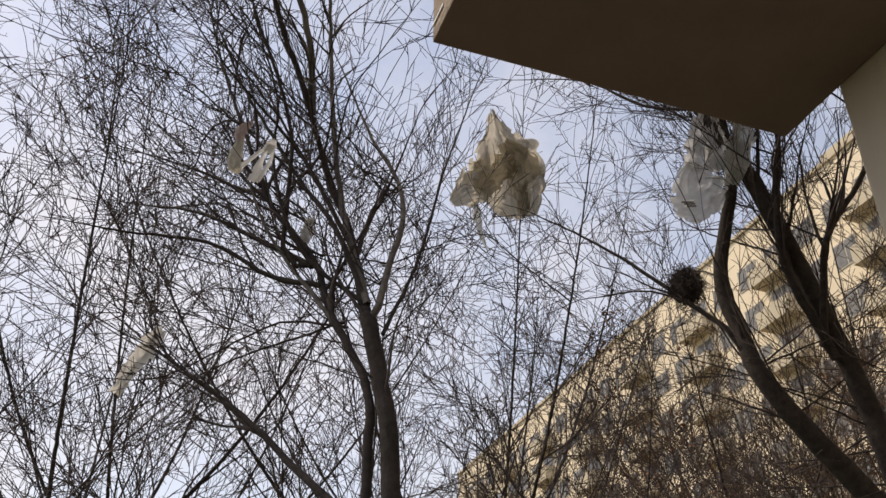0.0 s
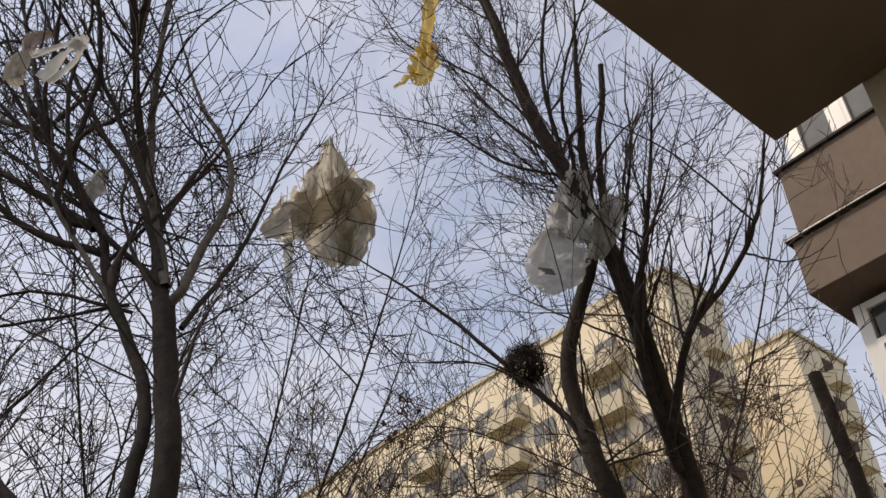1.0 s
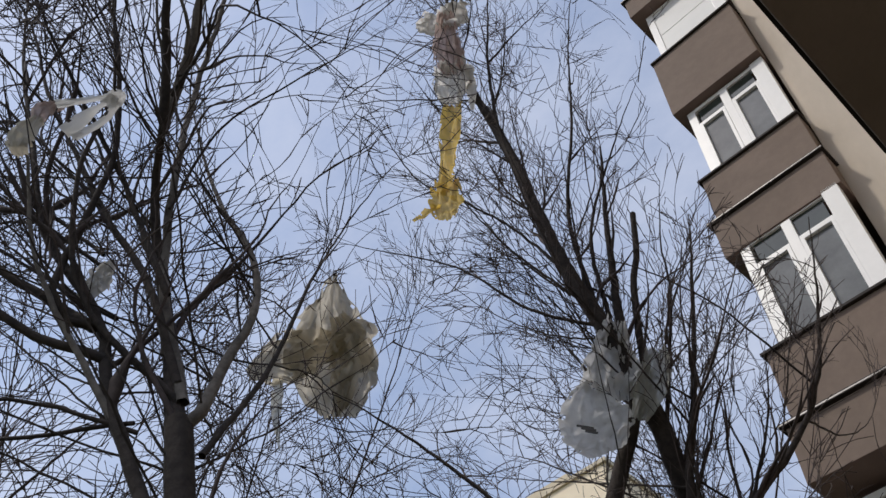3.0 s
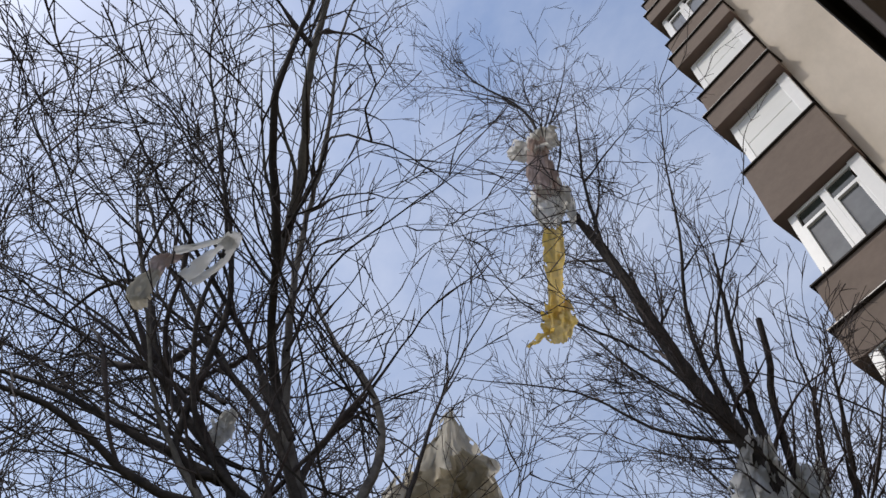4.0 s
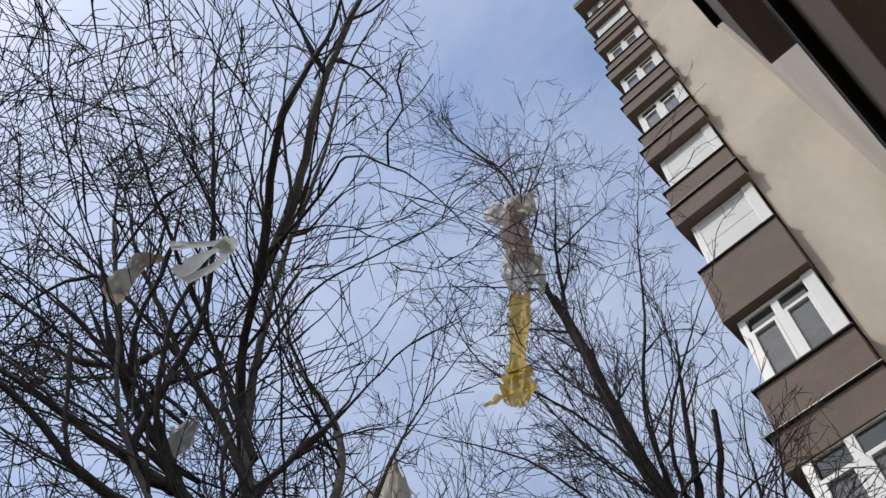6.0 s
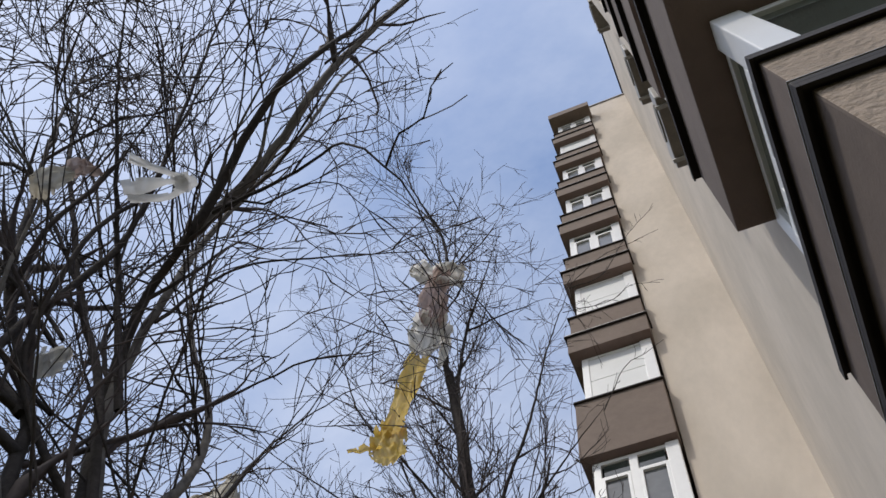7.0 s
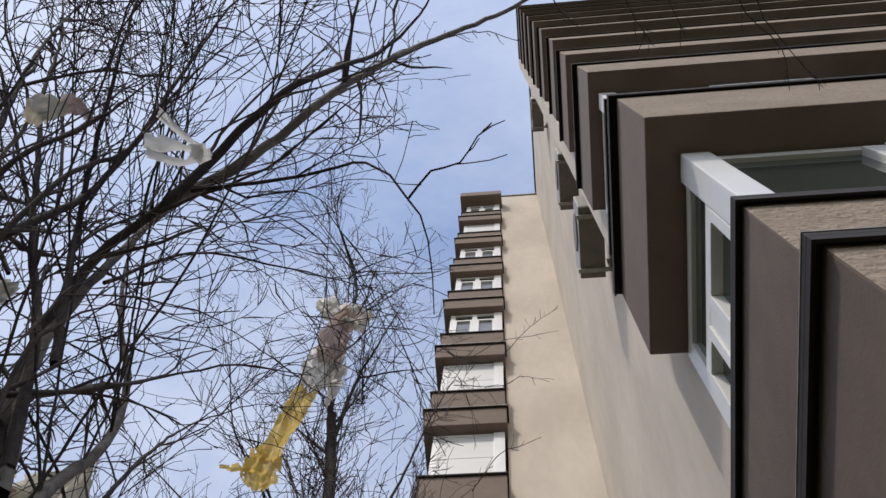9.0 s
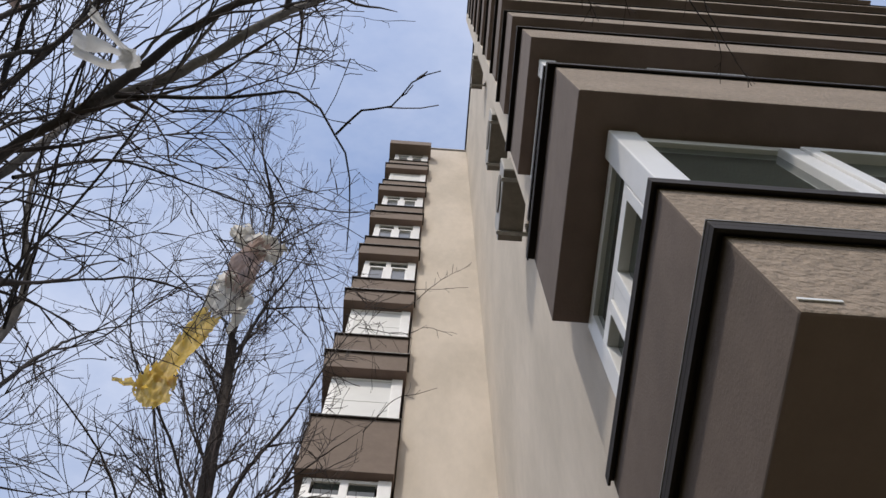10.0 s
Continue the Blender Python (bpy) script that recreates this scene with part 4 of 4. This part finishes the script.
cat = bag("carrier_bag", "torn white carrier bag wrapped round a tree trunk", "plastic bag", (-0.31, 2.74, 3.82))
sheet("film", BAG_CARRIER, cat, [(-0.26, 2.70, 3.96), (-0.29, 2.70, 3.89), (-0.30, 2.72, 3.80), (-0.30, 2.75, 3.72)], [0.06, 0.125, 0.13, 0.07], (0.84, 0.54, -0.08), 0.018, 3.3, ragged=0.12)
sheet("film", BAG_CARRIER, cat, [(-0.13, 2.72, 4.24), (-0.17, 2.72, 4.13), (-0.20, 2.72, 4.02), (-0.24, 2.72, 3.93)], [0.03, 0.06, 0.10, 0.10], (0.84, 0.54, 0.0), 0.05, 5.9)
sheet("film", BAG_GREY, cat, [(-0.06, 2.84, 4.12), (-0.08, 2.82, 4.0), (-0.12, 2.80, 3.9), (-0.18, 2.80, 3.82)], [0.03, 0.06, 0.06, 0.03], (0.84, 0.54, 0.2), 0.03, 8.2)
for k, (dx, dz, w) in enumerate(((0.0, 0.0, 0.030), (0.012, -0.018, 0.026), (0.022, -0.036, 0.022))):
    bar = part("print", box((-w, -0.002, -0.0035), (w, 0.002, 0.0035)), INK, cat, "smudged dark print")
    bar.matrix_basis = pose(0.01 + dx, -0.095, -0.05 + dz, 0, 22, 33)

white = bag("plastic_bag", "shredded white and brownish bag tied round a tree top", "plastic bag", (-0.40, 2.10, 6.0))
TOWARD = (0.84, 0.54, 0.05)
sheet("film", BAG_WHITE, white, [(-0.54, 2.0, 6.40), (-0.44, 2.06, 6.38), (-0.35, 2.10, 6.37), (-0.28, 2.12, 6.32)], [0.03, 0.08, 0.11, 0.06], (0.1, -0.2, 0.97), 0.06, 2.7)
sheet("film", BAG_PINK, white, [(-0.36, 2.06, 6.36), (-0.40, 2.10, 6.22), (-0.42, 2.13, 6.06), (-0.42, 2.16, 5.90)], [0.04, 0.065, 0.08, 0.06], TOWARD, 0.045, 6.4)
sheet("film", BAG_WHITE, white, [(-0.40, 2.14, 5.98), (-0.42, 2.17, 5.88), (-0.45, 2.19, 5.78), (-0.46, 2.20, 5.68)], [0.06, 0.10, 0.10, 0.05], TOWARD, 0.05, 9.5)
sheet("strip", BAG_WHITE, white, [(-0.36, 2.22, 5.80), (-0.36, 2.23, 5.68), (-0.37, 2.24, 5.55)], [0.03, 0.025, 0.012], TOWARD, 0.02, 1.9, 20, 7)

yellow = bag("yellow_bag", "stretched yellow plastic bag hanging from a twig", "plastic bag", (-0.48, 2.20, 5.2))
sheet("film", BAG_YELLOW, yellow, [(-0.47, 2.22, 5.70), (-0.48, 2.21, 5.60), (-0.475, 2.19, 5.35), (-0.47, 2.17, 5.05), (-0.465, 2.15, 4.88)], [0.045, 0.055, 0.052, 0.046, 0.055], TOWARD, 0.022, 3.8, 60, 14, 0.12, 0.6)
sheet("film", BAG_YELLOW, yellow, [(-0.468, 2.16, 4.95), (-0.465, 2.15, 4.85), (-0.46, 2.145, 4.76), (-0.46, 2.14, 4.65)], [0.05, 0.070, 0.072, 0.040], TOWARD, 0.022, 7.2, 36, 20, 0.15)
sheet("strip", BAG_YELLOW, yellow, [(-0.49, 2.12, 4.76), (-0.53, 2.095, 4.71), (-0.575, 2.07, 4.68)], [0.026, 0.018, 0.010], TOWARD, 0.015, 4.4, 20, 7)

ragged = bag("plastic_bag", "limp greyish bag hooked on a branch", "plastic bag", (-0.38, 0.70, 3.58))
sheet("film", BAG_DIRTY, ragged, [(-0.385, 0.722, 3.485), (-0.374, 0.700, 3.500), (-0.379, 0.694, 3.561), (-0.383, 0.704, 3.632)], [0.012, 0.030, 0.026, 0.016], (0.25, 0.9, 0.1), 0.012, 3.1, 30, 12, 0.2)
sheet("film", BAG_PINK, ragged, [(-0.383, 0.703, 3.62), (-0.384, 0.699, 3.667), (-0.386, 0.712, 3.706), (-0.380, 0.740, 3.734)], [0.014, 0.024, 0.022, 0.006], (0.25, 0.9, 0.1), 0.014, 5.2, 26, 12)
loops = bag("bag_handles", "twisted white carrier bag handles looped on a limb", "plastic bag", (-0.03, 0.77, 3.33))
for line, wide in (([(-0.052, 0.700, 3.270), (-0.042, 0.727, 3.299), (-0.027, 0.763, 3.341), (-0.020, 0.784, 3.360)], [0.009, 0.007, 0.006, 0.009]),
                   ([(-0.068, 0.743, 3.228), (-0.052, 0.755, 3.275), (-0.036, 0.767, 3.320), (-0.020, 0.780, 3.358)], [0.016, 0.014, 0.006, 0.010]),
                   ([(-0.068, 0.757, 3.230), (-0.055, 0.778, 3.271), (-0.039, 0.793, 3.316), (-0.019, 0.788, 3.358)], [0.010, 0.007, 0.007, 0.012]),
                   ([(-0.030, 0.772, 3.335), (-0.019, 0.786, 3.358), (-0.012, 0.796, 3.375)], [0.010, 0.020, 0.008])):
    sheet("strip", BAG_CARRIER, loops, line, wide, (0.1, 0.95, 0.1), 0.004, line[0][2] * 7, 20, 7, 0.12, 0.5)
rag = bag("plastic_rag", "small crumpled white plastic scrap in a fork", "plastic rag", (-0.43, 1.0, 3.30))
sheet("film", BAG_WHITE, rag, [(-0.46, 0.985, 3.26), (-0.43, 1.0, 3.30), (-0.405, 1.005, 3.36)], [0.015, 0.028, 0.010], (0.44, 0.9, 0), 0.03, 6.6, 26, 12)
rag2 = bag("plastic_rag", "long white plastic scrap trailing from a bough", "plastic rag", (-0.86, 0.52, 2.93))
sheet("film", BAG_WHITE, rag2, [(-0.80, 0.56, 3.00), (-0.84, 0.53, 2.95), (-0.88, 0.48, 2.86), (-0.93, 0.44, 2.77)], [0.02, 0.04, 0.03, 0.02], (0.44, 0.9, 0), 0.03, 8.8, 30, 12)

# ---- bird nest ----
nest = tagged(empty("bird_nest", at=(-0.573, 2.770, 3.501)), "dark ball of woven twigs lodged in a fork", "bird nest")
tb = Tubes()
for _ in range(420):
    d = rng.normal(0, 1, 3)
    d /= np.linalg.norm(d)
    c = np.array((-0.573, 2.770, 3.510)) + d * np.array((0.060, 0.060, 0.080)) * rng.uniform(0.3, 1.0) ** 0.5
    e = np.cross(d, rng.normal(0, 1, 3))
    e /= np.linalg.norm(e)
    ln = rng.uniform(0.04, 0.10)
    tb.add([c - e * ln, c + d * 0.008, c + e * ln], 0.0018, 0.0009, 3)
tb.build("twigs", TWIG, nest, kind="stuff")

chip = part("paint_chip", box((1.035, 0.9985, 2.965), (1.10, 1.0012, 2.973), 0.001), PVC, first, "small white scrape on the render")
chip.matrix_basis = Matrix.Translation((0, 0, -3.3))
